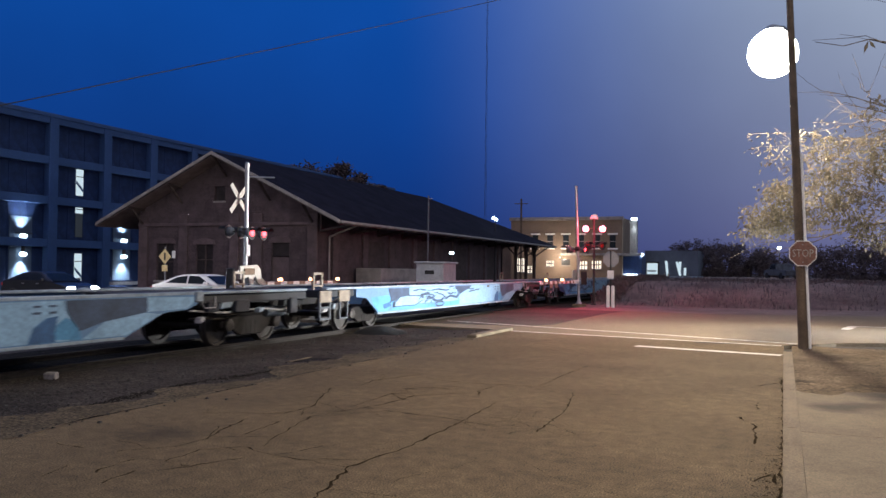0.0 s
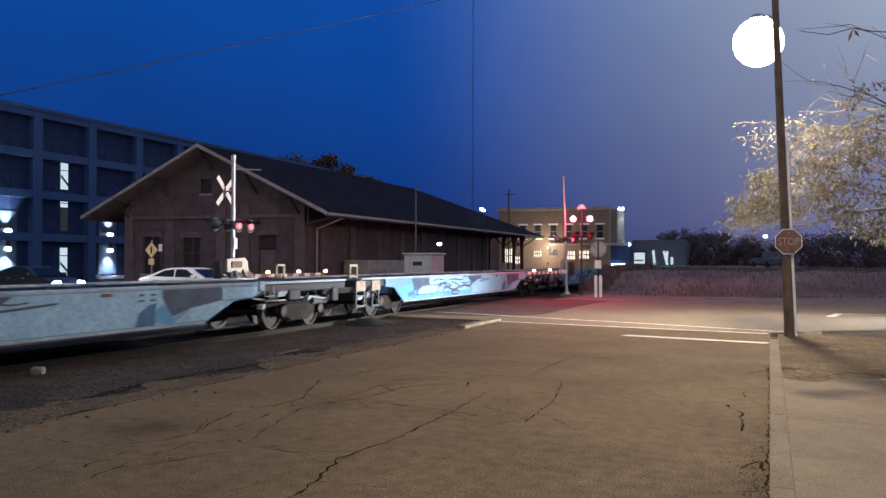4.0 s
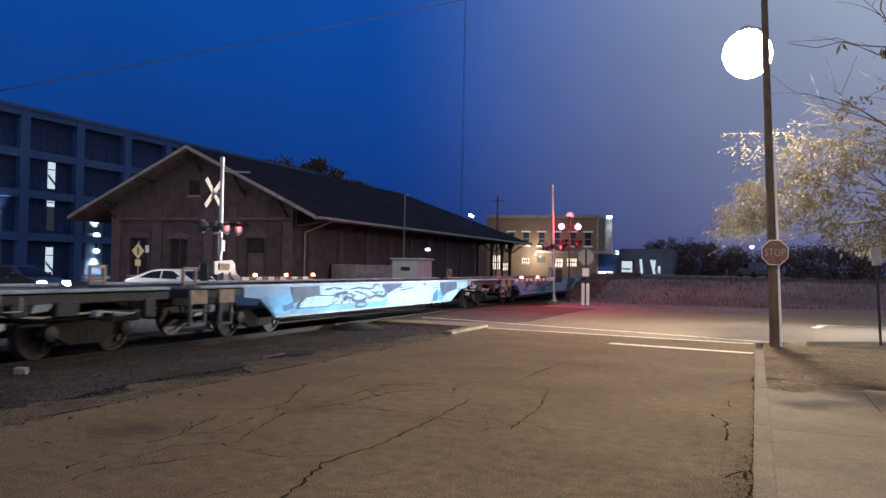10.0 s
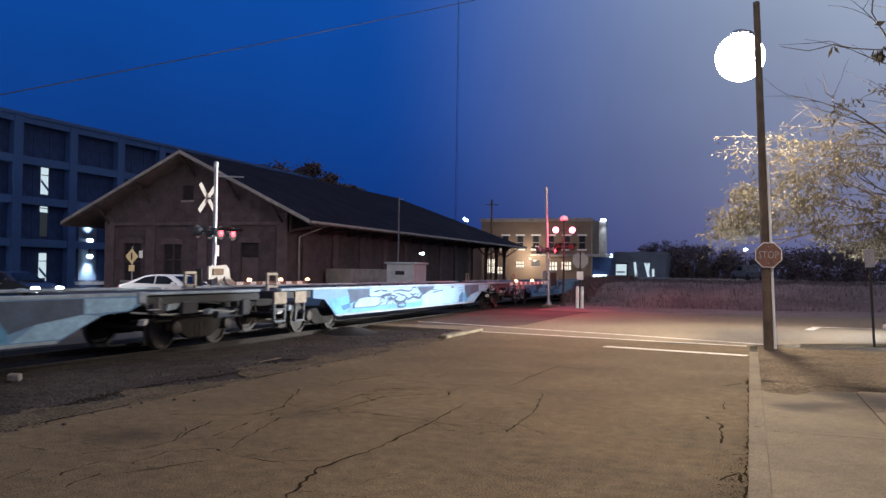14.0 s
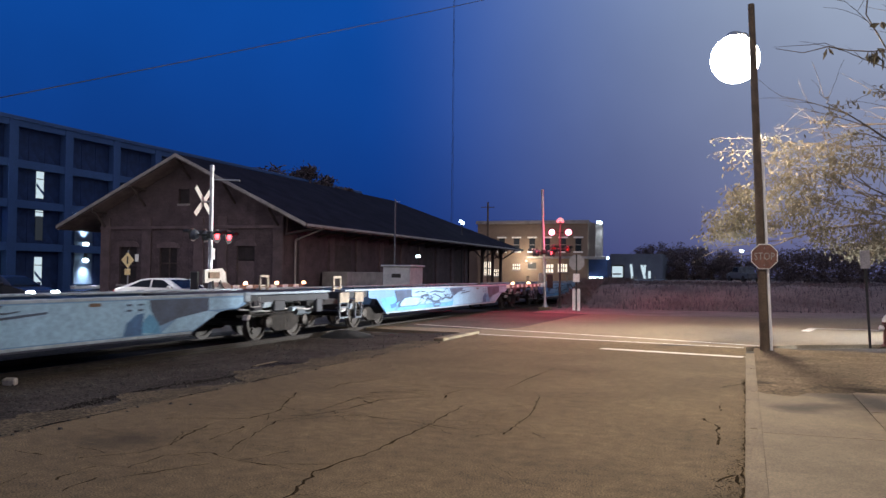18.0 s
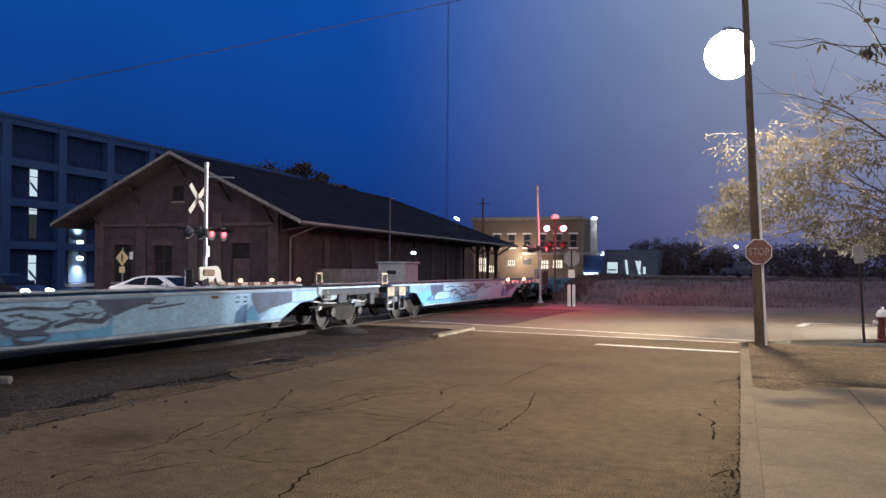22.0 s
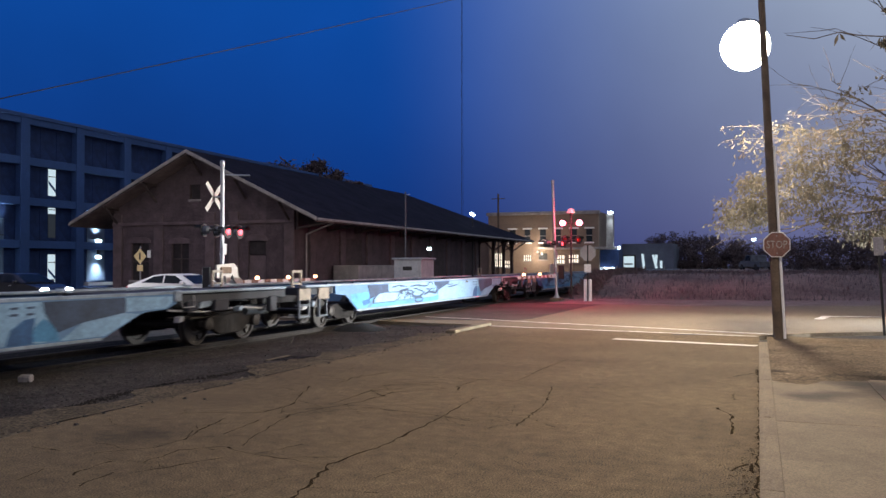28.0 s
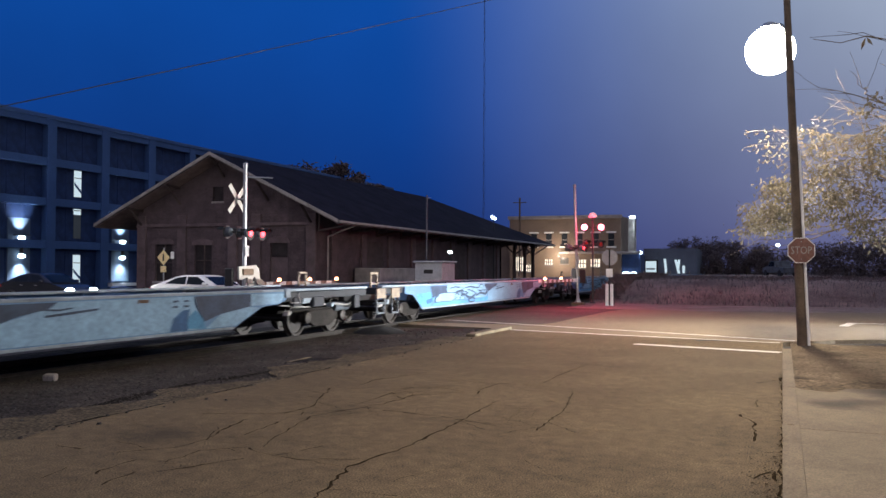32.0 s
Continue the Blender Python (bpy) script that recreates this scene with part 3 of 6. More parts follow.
def cracks():
    r = random.Random(11)
    bm = bmesh.new()
    near = (((-3.0, 3.2), (-3.25, 5.72), (-3.45, 6.59), (-3.33, 7.5), (-3.35, 9.18), (-3.42, 10.46)),
            ((-4.59, 6.98), (-4.75, 7.45), (-5.01, 8.61), (-4.89, 9.02), (-4.66, 9.75), (-4.6, 10.57), (-4.07, 11.14)),
            ((-4.69, 6.86), (-4.47, 6.73), (-3.86, 6.62), (-3.47, 6.54)), ((-5.67, 6.24), (-5.33, 6.63), (-5.27, 7.04), (-5.46, 7.56), (-5.58, 8.17)),
            ((-5.0, 6.1), (-5.03, 6.61), (-4.71, 6.89)), ((-5.41, 8.61), (-5.36, 9.19), (-5.79, 10.31), (-5.96, 10.74)))
    far = (((-4.93, 9.38), (-4.97, 10.69), (-4.91, 11.28)), ((-4.97, 10.69), (-4.73, 10.33), (-4.54, 10.19)), ((-5.03, 11.12), (-4.41, 11.67)),
           ((-4.93, 12.22), (-3.92, 12.17), (-3.98, 11.38), (-3.8, 10.97)), ((-3.92, 12.17), (-3.33, 12.26), (-3.33, 13.43), (-3.27, 15.33)), ((-4.7, 14.87), (-4.02, 14.49)),
           ((-5.7, 11.2), (-5.78, 11.74), (-5.45, 12.79)), ((-4.46, 9.32), (-3.68, 9.2), (-2.85, 8.88)), ((-2.41, 8.8), (-2.48, 10.36), (-2.72, 11.81)))
    left = (((-5.25, 5.5), (-5.31, 5.88), (-5.29, 6.03)), ((-4.95, 5.25), (-4.99, 5.71)), ((-4.82, 5.76), (-4.45, 6.48)), ((-5.07, 7.38), (-5.18, 8.18)),
            ((-6.25, 8.25), (-5.73, 8.51), (-5.41, 8.61)), ((-6.45, 6.25), (-6.04, 6.21)), ((-5.51, 5.23), (-5.63, 5.61)))
    by_kerb = (((-0.37, 13.77), (0.02, 14.58)), ((-0.49, 10.73), (-0.3, 10.17), (-0.27, 9.1)), ((-0.18, 8.57), (-0.03, 8.64)), ((-0.22, 7.49), (-0.08, 7.8), (-0.05, 7.44)),
               ((-0.32, 11.43), (-0.31, 12.04)), ((-0.012, 5.0), (-0.014, 9.0), (-0.012, 14.0)))
    main = near + far + left + by_kerb
    for line in main:
        pts = crooked(line, 0.10, 0.022, r)
        bold = 1.1 if line in near or line in by_kerb else 1.0
        flat_patch(bm, pts, lambda i: bold * (0.0035 + 0.014 * r.random() ** 2), 0.004)
        for k in range(0 if line in by_kerb else len(pts) // 6):
            p = r.choice(pts)
            q = p + Vector((r.uniform(-0.8, 0.8), r.uniform(-0.6, 0.6)))
            flat_patch(bm, crooked((p, q), 0.08, 0.025, r), lambda i: 0.002 + 0.006 * r.random() ** 2, 0.005)
    for k in range(45):
        p = Vector((r.uniform(-6.9, -1.6), r.uniform(4.6, 15)))
        pts = [p]
        a = r.uniform(0, 6.28)
        for j in range(r.randint(4, 12)):
            a += r.uniform(-0.5, 0.5)
            pts.append(pts[-1] + Vector((math.cos(a), math.sin(a))) * r.uniform(0.06, 0.16))
        flat_patch(bm, pts, lambda i: 0.0012 + 0.003 * r.random() ** 2, 0.0045)
    part("crack", bm, CRACK, street, "dark open cracks in the asphalt")["kind"] = "stuff"
    # crumbled edge along the kerb
    bm = bmesh.new()
    for k in range(1100):
        y = r.choice((r.uniform(5, 14.5), r.gauss(8.0, 0.6), r.gauss(7.0, 0.4), r.gauss(14.5, 0.25)))
        x = -abs(r.gauss(0, 0.13 if abs(y - 7.6) < 1.2 else 0.03)) - 0.014
        s = 0.003 + 0.013 * r.random() ** 2
        bm.faces.new([bm.verts.new((x + s * math.cos(i * 0.9) * r.uniform(0.4, 1.2), y + s * math.sin(i * 0.9) * r.uniform(0.4, 1.2), 0.005 + 0.000003 * k)) for i in range(7)])
    part("broken_edge", bm, DIRT, street)["kind"] = "stuff"


cracks()


def painted(points, w, z=0.0035):
    bm = bmesh.new()
    r = random.Random(int(points[0][1] * 10))
    flat_patch(bm, crooked(points, 0.35, 0.012, r), lambda i: w * r.uniform(0.82, 1.0), z)
    return bm


lines = tagged(new("road_markings"), "worn white crosswalk and stop lines", "road marking", kind="structure")
part("stop_line", painted(((-3.15, 19.95), (-0.04, 19.22)), 0.17), PAINT_LINE, lines)
part("crosswalk_line", painted(((-7.1, 23.1), (-3.5, 22.4), (-0.05, 21.75)), 0.09), PAINT_LINE, lines)
part("crosswalk_line", painted(((-10.4, 26.55), (-8.6, 26.0), (-6.0, 24.95), (-3.0, 23.9), (0.3, 22.55)), 0.085, 0.001), PAINT_LINE, lines)
part("tar_patch", painted(((-2.0, 21.62), (-1.6, 21.74), (-1.2, 21.9)), 0.16, 0.002), TARRY, lines, "dark tar patch")
part("edge_line", painted(((1.75, 29.2), (2.15, 31.3)), 0.16, 0.001), PAINT_LINE, lines)
part("edge_line", painted(((2.0, 31.0), (3.6, 31.2), (7.5, 30.2)), 0.14, 0.001), PAINT_LINE, lines)

# concrete kerb end at the corner of the verge
corner = tagged(new("corner_kerb", finish(bbox(-7.45, -7.17, 20.4, 23.5, -0.1, 0.07, bevel=0.03), "corner_kerb", KERB_STONE)), "pale broken concrete kerb at the verge corner", "kerb", kind="structure")

# the track: rails, ties near the street, crossing panels
track = thing("railway_track", "worn steel rails on dark timber ties", "railway track", kind="structure")
RAIL_FORM = ((-0.07, -0.10), (0.07, -0.10), (0.07, -0.085), (0.012, -0.06), (0.012, 0.0), (0.036, 0.012), (0.036, RAIL_TOP), (-0.036, RAIL_TOP), (-0.036, 0.012), (-0.012, 0.0), (-0.012, -0.06), (-0.07, -0.085))
for s in (-1, 1):
    part("rail", pr([(TX + s * 0.755 + x, z) for x, z in RAIL_FORM], "y", -260, 420), STEEL, track, "steel rail with a polished head")
tie = part("tie", bbox(TX - 1.15, TX + 1.15, 0, 0.23, -0.25, -0.122, bevel=0.02), TIE_WOOD, track, m=pose(0, -2, 0))
for j in range(1, 52):
    if not 24.0 < -2 + j * 0.52 < 38.4:
        again(tie, pose(0, -2 + j * 0.52, -0.004 * (j % 3), 0, 0, 0.4 * (j % 5 - 2) * 0.3))
panel = part("crossing_panel", bbox(TX - 0.66, TX + 0.66, 0, 2.4, -0.08, 0.022, bevel=0.015), TIE_WOOD, track, "dark timber crossing panel", m=pose(0, 24.4, 0))
for j in range(1, 6):
    again(panel, pose(0, 24.4 + 2.42 * j, 0))

def spill():
    r = random.Random(17)
    bm = bmesh.new()
    inner = [(-7.85 + 0.5 * noise.fractal((0.12 * i * 0.6, 7.7, 0.0), 0.8, 2.0, 5), 4 + 0.12 * i) for i in range(136)]
    outer = [(-7.22 + 0.35 * max(0, noise.fractal((y * 0.7, 3.1, 0.0), 0.8, 2.0, 5)) + 0.05 * r.random(), y) for _, y in inner]
    a = [bm.verts.new((x, y, -0.012)) for x, y in inner]
    b = [bm.verts.new((x, y, 0.004)) for x, y in outer]
    for i in range(len(a) - 1):
        bm.faces.new((a[i], b[i], b[i + 1], a[i + 1]))
    rim = bmesh.new()
    flat_patch(rim, [Vector((x + 0.02 * r.random(), y)) for x, y in outer[::2]], lambda i: 0.006 + 0.016 * r.random() ** 2, 0.006)
    tagged(new("pale_edge", finish(rim, "pale_edge", PALE_EDGE)), "pale crumbling edge of the asphalt", "road edge", kind="structure")
    tagged(new("dirt_edge", finish(bm, "dirt_edge", VERGE_EARTH)), "brown dirt washed over the street edge", "dirt", kind="structure")


spill()

# loose stones over the verge
def stones():
    r = random.Random(5)
    vs, fs = [], []
    for k in range(3800):
        x, y = r.uniform(-13.9, -7.2), 5 + 18 * r.random() ** 1.5
        if r.random() < 0.08:
            x, y = r.gauss(-7.3, 0.2), r.uniform(5, 20)
        s = 0.010 + 0.026 * r.random() ** 2
        o = len(vs)
        a0 = r.random() * 6
        z = 0.0 if x > -7.15 else -0.03 + fall(x) + noise.fractal((x * 1.3, y * 1.3, 2.0), 0.9, 2.0, 4) * 0.022
        for i in range(4):
            a = a0 + i * 1.57 + r.uniform(-0.3, 0.3)
            vs.append((x + s * math.cos(a), y + s * math.sin(a), z - 0.004))
        for i in range(4):
            a = a0 + 0.3 + i * 1.57
            vs.append((x + 0.6 * s * math.cos(a), y + 0.6 * s * math.sin(a), z + s * r.uniform(0.4, 0.9)))
        fs += [(o + 4, o + 5, o + 6, o + 7)] + [(o + i, o + (i + 1) % 4, o + 4 + (i + 1) % 4, o + 4 + i) for i in range(4)]
    me = bpy.data.meshes.new("loose_stones")
    me.from_pydata(vs, [], fs)
    me.materials.append(STONE)
    tagged(new("loose_stones", me), "loose grey ballast stones", "stones", kind="stuff")


stones()


def crumbs(name, material, label, category, count, where, size, seed):
    r = random.Random(seed)
    vs, fs = [], []
    for k in range(count):
        x, y, z = where(r)
        s = size * (0.4 + r.random() ** 2)
        o, a0 = len(vs), r.random() * 6
        vs += [(x + s * math.cos(a0 + i * 1.26) * r.uniform(0.6, 1.1), y + s * math.sin(a0 + i * 1.26) * r.uniform(0.6, 1.1), z - 0.006) for i in range(5)] + [(x, y, z + s * r.uniform(0.3, 0.7))]
        fs += [(o + i, o + (i + 1) % 5, o + 5) for i in range(5)]
    me = bpy.data.meshes.new(name)
    me.from_pydata(vs, [], fs)
    me.materials.append(material)
    tagged(new(name, me), label, category, kind="stuff")


def along_dark(r):
    y = 7.8 + 4.6 * r.random()
    return r.gauss(-8.02 + 0.1 * math.sin(y * 1.7), 0.05 + 0.03 * math.sin(y * 3)), y, -0.02


def along_edge(r):
    y = 5 + 17 * r.random()
    return r.gauss(-7.24 - 0.02 * (y - 5), 0.035), y, 0.0


def over_street(r):
    return r.uniform(-6.9, -0.1), 4.5 + 14 * r.random(), 0.0


crumbs("dark_debris", VERGE_DARK, "dark rotted leaves along the verge", "debris", 700, along_dark, 0.022, 61)
crumbs("pale_crumbs", PALE_CRUMB, "pale crumbled asphalt along the street edge", "debris", 500, along_edge, 0.010, 62)
crumbs("street_grit", PALE_CRUMB, "loose pale grit on the street", "grit", 700, over_street, 0.006, 63)

# ---- wells cars of the freight train ----
CAR_LENGTH = 21.9
WELL, SLOPE, STEEP, HALF = 5.87, 1.95, 1.1, 1.42
FRONT, REAR = WELL + 6.28, -WELL - 3.56
LOW, TOP = 0.42, 1.17


def well_car():
    """An empty double-stack well car, its middle at the origin, rail top at z = 0."""
    car = thing("well_car", "empty pale grey intermodal well car with graffiti on its side", "freight car", group="freight train")
    outline = ((-WELL - 0.4, LOW), (WELL, LOW), (WELL + 0.95, LOW + 0.37), (WELL + 1.15, LOW + 0.40), (WELL + SLOPE - 0.3, LOW + 0.42), (WELL + SLOPE, LOW + 0.52), (WELL + SLOPE, TOP - 0.05),
               (-WELL - STEEP - 0.6, TOP - 0.05), (-WELL - STEEP - 0.6, LOW + 0.48), (-WELL - STEEP, LOW + 0.44))
    for s in (-1, 1):
        lo, hi = sorted((s * (HALF - 0.045), s * (HALF - 0.005)))
        side = part("side_wall", pr(outline, "x", lo, hi), CAR_GREY, car, "pale grey steel side, painted over with graffiti")
        part("top_chord", bbox(min(s * HALF, s * (HALF - 0.16)), max(s * HALF, s * (HALF - 0.16)), REAR + 0.3, FRONT - 0.3, TOP - 0.06, TOP, bevel=0.012), CAR_CHORD, car, "pale worn top chord")
        # pale chord colour paints in the highlight along the bottom edge
        part("bottom_chord", bbox(min(s * HALF, s * (HALF - 0.12)), max(s * HALF, s * (HALF - 0.12)), -WELL - 0.4, WELL, LOW - 0.03, LOW + 0.03, bevel=0.01), CAR_CHORD, car, "pale worn bottom chord, its highlight line painted in")
        for y in (-4.6, -2.8, -0.9, 0.9, 2.8, 4.6, 5.7):
            part("side_post", bbox(min(s * (HALF - 0.046), s * (HALF - 0.11)), max(s * (HALF - 0.046), s * (HALF - 0.11)), y - 0.05, y + 0.05, LOW + 0.04, TOP - 0.06), CAR_GREY, car)
    part("well_floor", bbox(-HALF + 0.12, HALF - 0.12, -WELL + 0.9, WELL, LOW - 0.02, LOW + 0.03), CAR_UNDER, car)
    for e, end, start, mid in ((1, FRONT, WELL + SLOPE, WELL + 4.25), (-1, REAR, -WELL - STEEP - 0.6, -WELL - 0.5)):
        a, b = sorted((start, end - e * 0.25))
        part("end_platform", bbox(-1.36, 1.36, a, b, TOP - 0.25, TOP - 0.065, bevel=0.02), CAR_DARK, car, "dark steel end platform")
        a, b = sorted((e * (WELL - 0.9), e * (WELL - 0.82)))
        part("bulkhead", bbox(-HALF + 0.05, HALF - 0.05, a, b, LOW + 0.1, TOP - 0.065), CAR_GREY, car)
        a, b = sorted((start - e * 0.4, end - e * 0.2))
        part("centre_sill", bbox(-0.28, 0.28, a, b, 0.70, TOP - 0.26, bevel=0.02), CAR_UNDER, car)
        bm = bmesh.new()
        a, b = sorted((end - e * 0.5, end))
        box(bm, -0.1, 0.1, a, b, 0.70, 0.92, bevel=0.02)
        a, b = sorted((end - e * 0.18, end + e * 0.1))
        box(bm, -0.17, 0.13, a, b, 0.66, 0.97, bevel=0.04)
        part("coupler", bm, RUST, car, "rusty knuckle coupler")
        part("air_hose", rods(((0.35, end - e * 0.5, 0.78), (0.36, end - e * 0.2, 0.5), 0.03), ((0.36, end - e * 0.2, 0.5), (0.3, end, 0.52), 0.03), seg=6), RUBBER, car)
        truck = part("truck", truck_frame(), RUST, car, "rusty cast truck frame", m=pose(0, mid, 0))
        for w in (-0.88, 0.88):
            bm = rods(((-0.7, 0, 0), (0.7, 0, 0), 0.085))
            for s in (-1, 1):
                wheel_mesh(bm, pose(s * 0.755, 0, 0, 0, 90 * s, 0))
                box(bm, s * 0.78, s * 0.782 + s * 0.045, -0.06, 0.06, 0.2, 0.3) if s > 0 else None
            part("wheelset", bm, WHEEL_STEEL, truck, "worn steel wheels on their axle", True, m=pose(0, w, 0.42))
            for s in (-1, 1):
                part("bearing_cap", turned(bmesh.new(), ((0.13, 0.0), (0.13, 0.05), (0.07, 0.08), (0.02, 0.085)), 12), WHEEL_STEEL, truck, "worn bearing cap", True, m=pose(s * 1.1, w, 0.44, 0, 90 * s, 0))
    # platform gear at the front end: brake cylinder, plates, brackets
    for s in (-1, 1):
        for y, w, h in ((WELL + 2.3, 0.35, 0.16), (WELL + 3.2, 0.5, 0.2), (WELL + 5.3, 0.3, 0.3)):
            part("bracket_plate", bbox(min(s * 1.28, s * 1.4), max(s * 1.28, s * 1.4), y, y + w, TOP - 0.25 - h, TOP - 0.2, bevel=0.02), CAR_DARK, car, "dark bracket plate")
    part("brake_cylinder", rods(((-0.7, WELL + 5.2, 0.72), (0.9, WELL + 5.2, 0.72), 0.13)), CAR_UNDER, car)
    part("brake_rod", rods(((1.0, WELL + 2.2, 0.62), (1.0, WELL + 5.9, 0.66), 0.03)), RUST, car)
    # valves, reservoirs and pipes hung under the platforms, on both sides
    for s in (-1, 1):
        for y0, w, z0, h, mat in ((WELL + 2.75, 0.42, 0.80, 0.17, CAR_CHORD), (WELL + 2.1, 0.16, 0.55, 0.13, SIGN_BACK), (WELL + 4.1, 0.2, 0.68, 0.12, CAR_CHORD), (REAR + 0.2, 0.3, 0.56, 0.1, SIGN_BACK), (REAR + 0.75, 0.14, 0.62, 0.16, CAR_CHORD)):
            lo, hi = sorted((s * 1.22, s * 1.36))
            bm = pr(((y0, z0), (y0 + w * 0.75, z0 + h * 0.15), (y0 + w, z0 + h * 0.6), (y0 + w * 0.9, z0 + h), (y0 + 0.1 * w, z0 + h * 0.8)), "x", lo, hi, 0.012)
            part("valve_block", bm, mat, car, "pale worn valve block")
        part("air_reservoir", rods(((s * 1.02, FRONT - 1.5, 0.66), (s * 1.02, FRONT - 0.75, 0.66), 0.12), seg=12), DULL_GREY, car, "dull grey air reservoir")
        part("train_pipe", tube([(s * 1.25, WELL + 1.9, 0.80), (s * 1.27, WELL + 3.0, 0.72), (s * 1.2, WELL + 4.4, 0.76), (s * 1.26, FRONT - 1.2, 0.7), (s * 1.0, FRONT - 0.3, 0.75)], 0.022), SIGN_BACK, car, "thin brake pipe")
        part("grab_iron", tube([(s * 1.4, WELL + SLOPE + 0.1, TOP - 0.1), (s * 1.45, WELL + SLOPE + 0.15, TOP - 0.32), (s * 1.45, WELL + SLOPE + 0.5, TOP - 0.32), (s * 1.4, WELL + SLOPE + 0.55, TOP - 0.1)], 0.014), SIGN_BACK, car, "pale grab iron")
        part("jacking_pad", bbox(min(s * 1.36, s * 1.46), max(s * 1.36, s * 1.46), WELL + SLOPE - 0.1, WELL + SLOPE + 0.12, TOP - 0.2, TOP + 0.02, bevel=0.02), CAR_CHORD, car, "pale jacking pad")
    # hand rails and steps at the brake end
    for s in (-1, 1):
        x, y = s * 1.15, REAR + 0.3
        bm = bmesh.new()
        for d in (-0.2, 0.2):
            box(bm, x - 0.025, x + 0.025, y + d - 0.03, y + d + 0.03, TOP - 0.05, TOP + 0.36)
        box(bm, x - 0.025, x + 0.025, y - 0.23, y + 0.23, TOP + 0.31, TOP + 0.37)
        box(bm, x - 0.02, x + 0.02, y - 0.2, y + 0.2, TOP + 0.02, TOP + 0.06)
        part("hand_rail", bm, TAN_PAINT, car, "pale hand rail hoop")
        bm = bmesh.new()
        for d in (-0.24, 0.24):
            box(bm, s * 1.36 - 0.025, s * 1.36 + 0.025, y + d - 0.03, y + d + 0.03, 0.38, TOP - 0.1)
        for z in (0.40, 0.68):
            box(bm, s * 1.36 - 0.1, s * 1.36 + 0.03, y - 0.26, y + 0.26, z - 0.02, z + 0.02)
        part("step", bm, DULL_GREY, car, "pale steel corner steps")
        for dy in (-0.28, 0.68):
            part("marker_plate", bbox(min(s * 1.37, s * 1.4), max(s * 1.37, s * 1.4), y + dy, y + dy + 0.56, TOP - 0.36, TOP - 0.08, bevel=0.005), TAN_PAINT, car, "tan marker plate")
        bm = bmesh.new()
        for d in (0.76, 1.16):
            box(bm, s * 1.36 - 0.025, s * 1.36 + 0.025, y + d - 0.025, y + d + 0.025, 0.36, TOP - 0.3)
        box(bm, s * 1.36 - 0.08, s * 1.36 + 0.03, y + 0.74, y + 1.18, 0.36, 0.40)
        part("hanger", bm, DULL_GREY, car, "pale hanging stirrup")
    graffiti(car)
    return car


def truck_frame():
    bm = bmesh.new()
    for s in (-1, 1):
        prism(bm, ((-1.06, 0.38), (-0.72, 0.40), (-0.40, 0.20), (0.40, 0.20), (0.72, 0.40), (1.06, 0.38), (1.06, 0.52), (0.5, 0.62), (-0.5, 0.62), (-1.06, 0.52)), "x", min(s * 0.93, s * 1.05), max(s * 0.93, s * 1.05), 0.02)
        for y in (-0.88, 0.88):
            rod(bm, (s * 0.86, y, 0.44), (s * 1.12, y, 0.44), 0.12, seg=12)
        for y in (-0.16, 0.0, 0.16):
            rod(bm, (s * 1.0, y, 0.22), (s * 1.0, y, 0.5), 0.06, seg=10)
    box(bm, -1.0, 1.0, -0.2, 0.2, 0.42, 0.66, bevel=0.03)
    return bm


def wheel_mesh(bm, m):
    return turned(bm, ((0.06, -0.09), (0.12, -0.08), (0.13, -0.03), (0.34, -0.02), (0.36, -0.07), (0.445, -0.07), (0.445, -0.035), (0.42, -0.02), (0.415, 0.065), (0.36, 0.07), (0.345, 0.02), (0.14, 0.03), (0.12, 0.09), (0.06, 0.1)), 28, m)


def blob(bm, pts, x):
    bm.faces.new([bm.verts.new((x, y, z)) for y, z in pts])


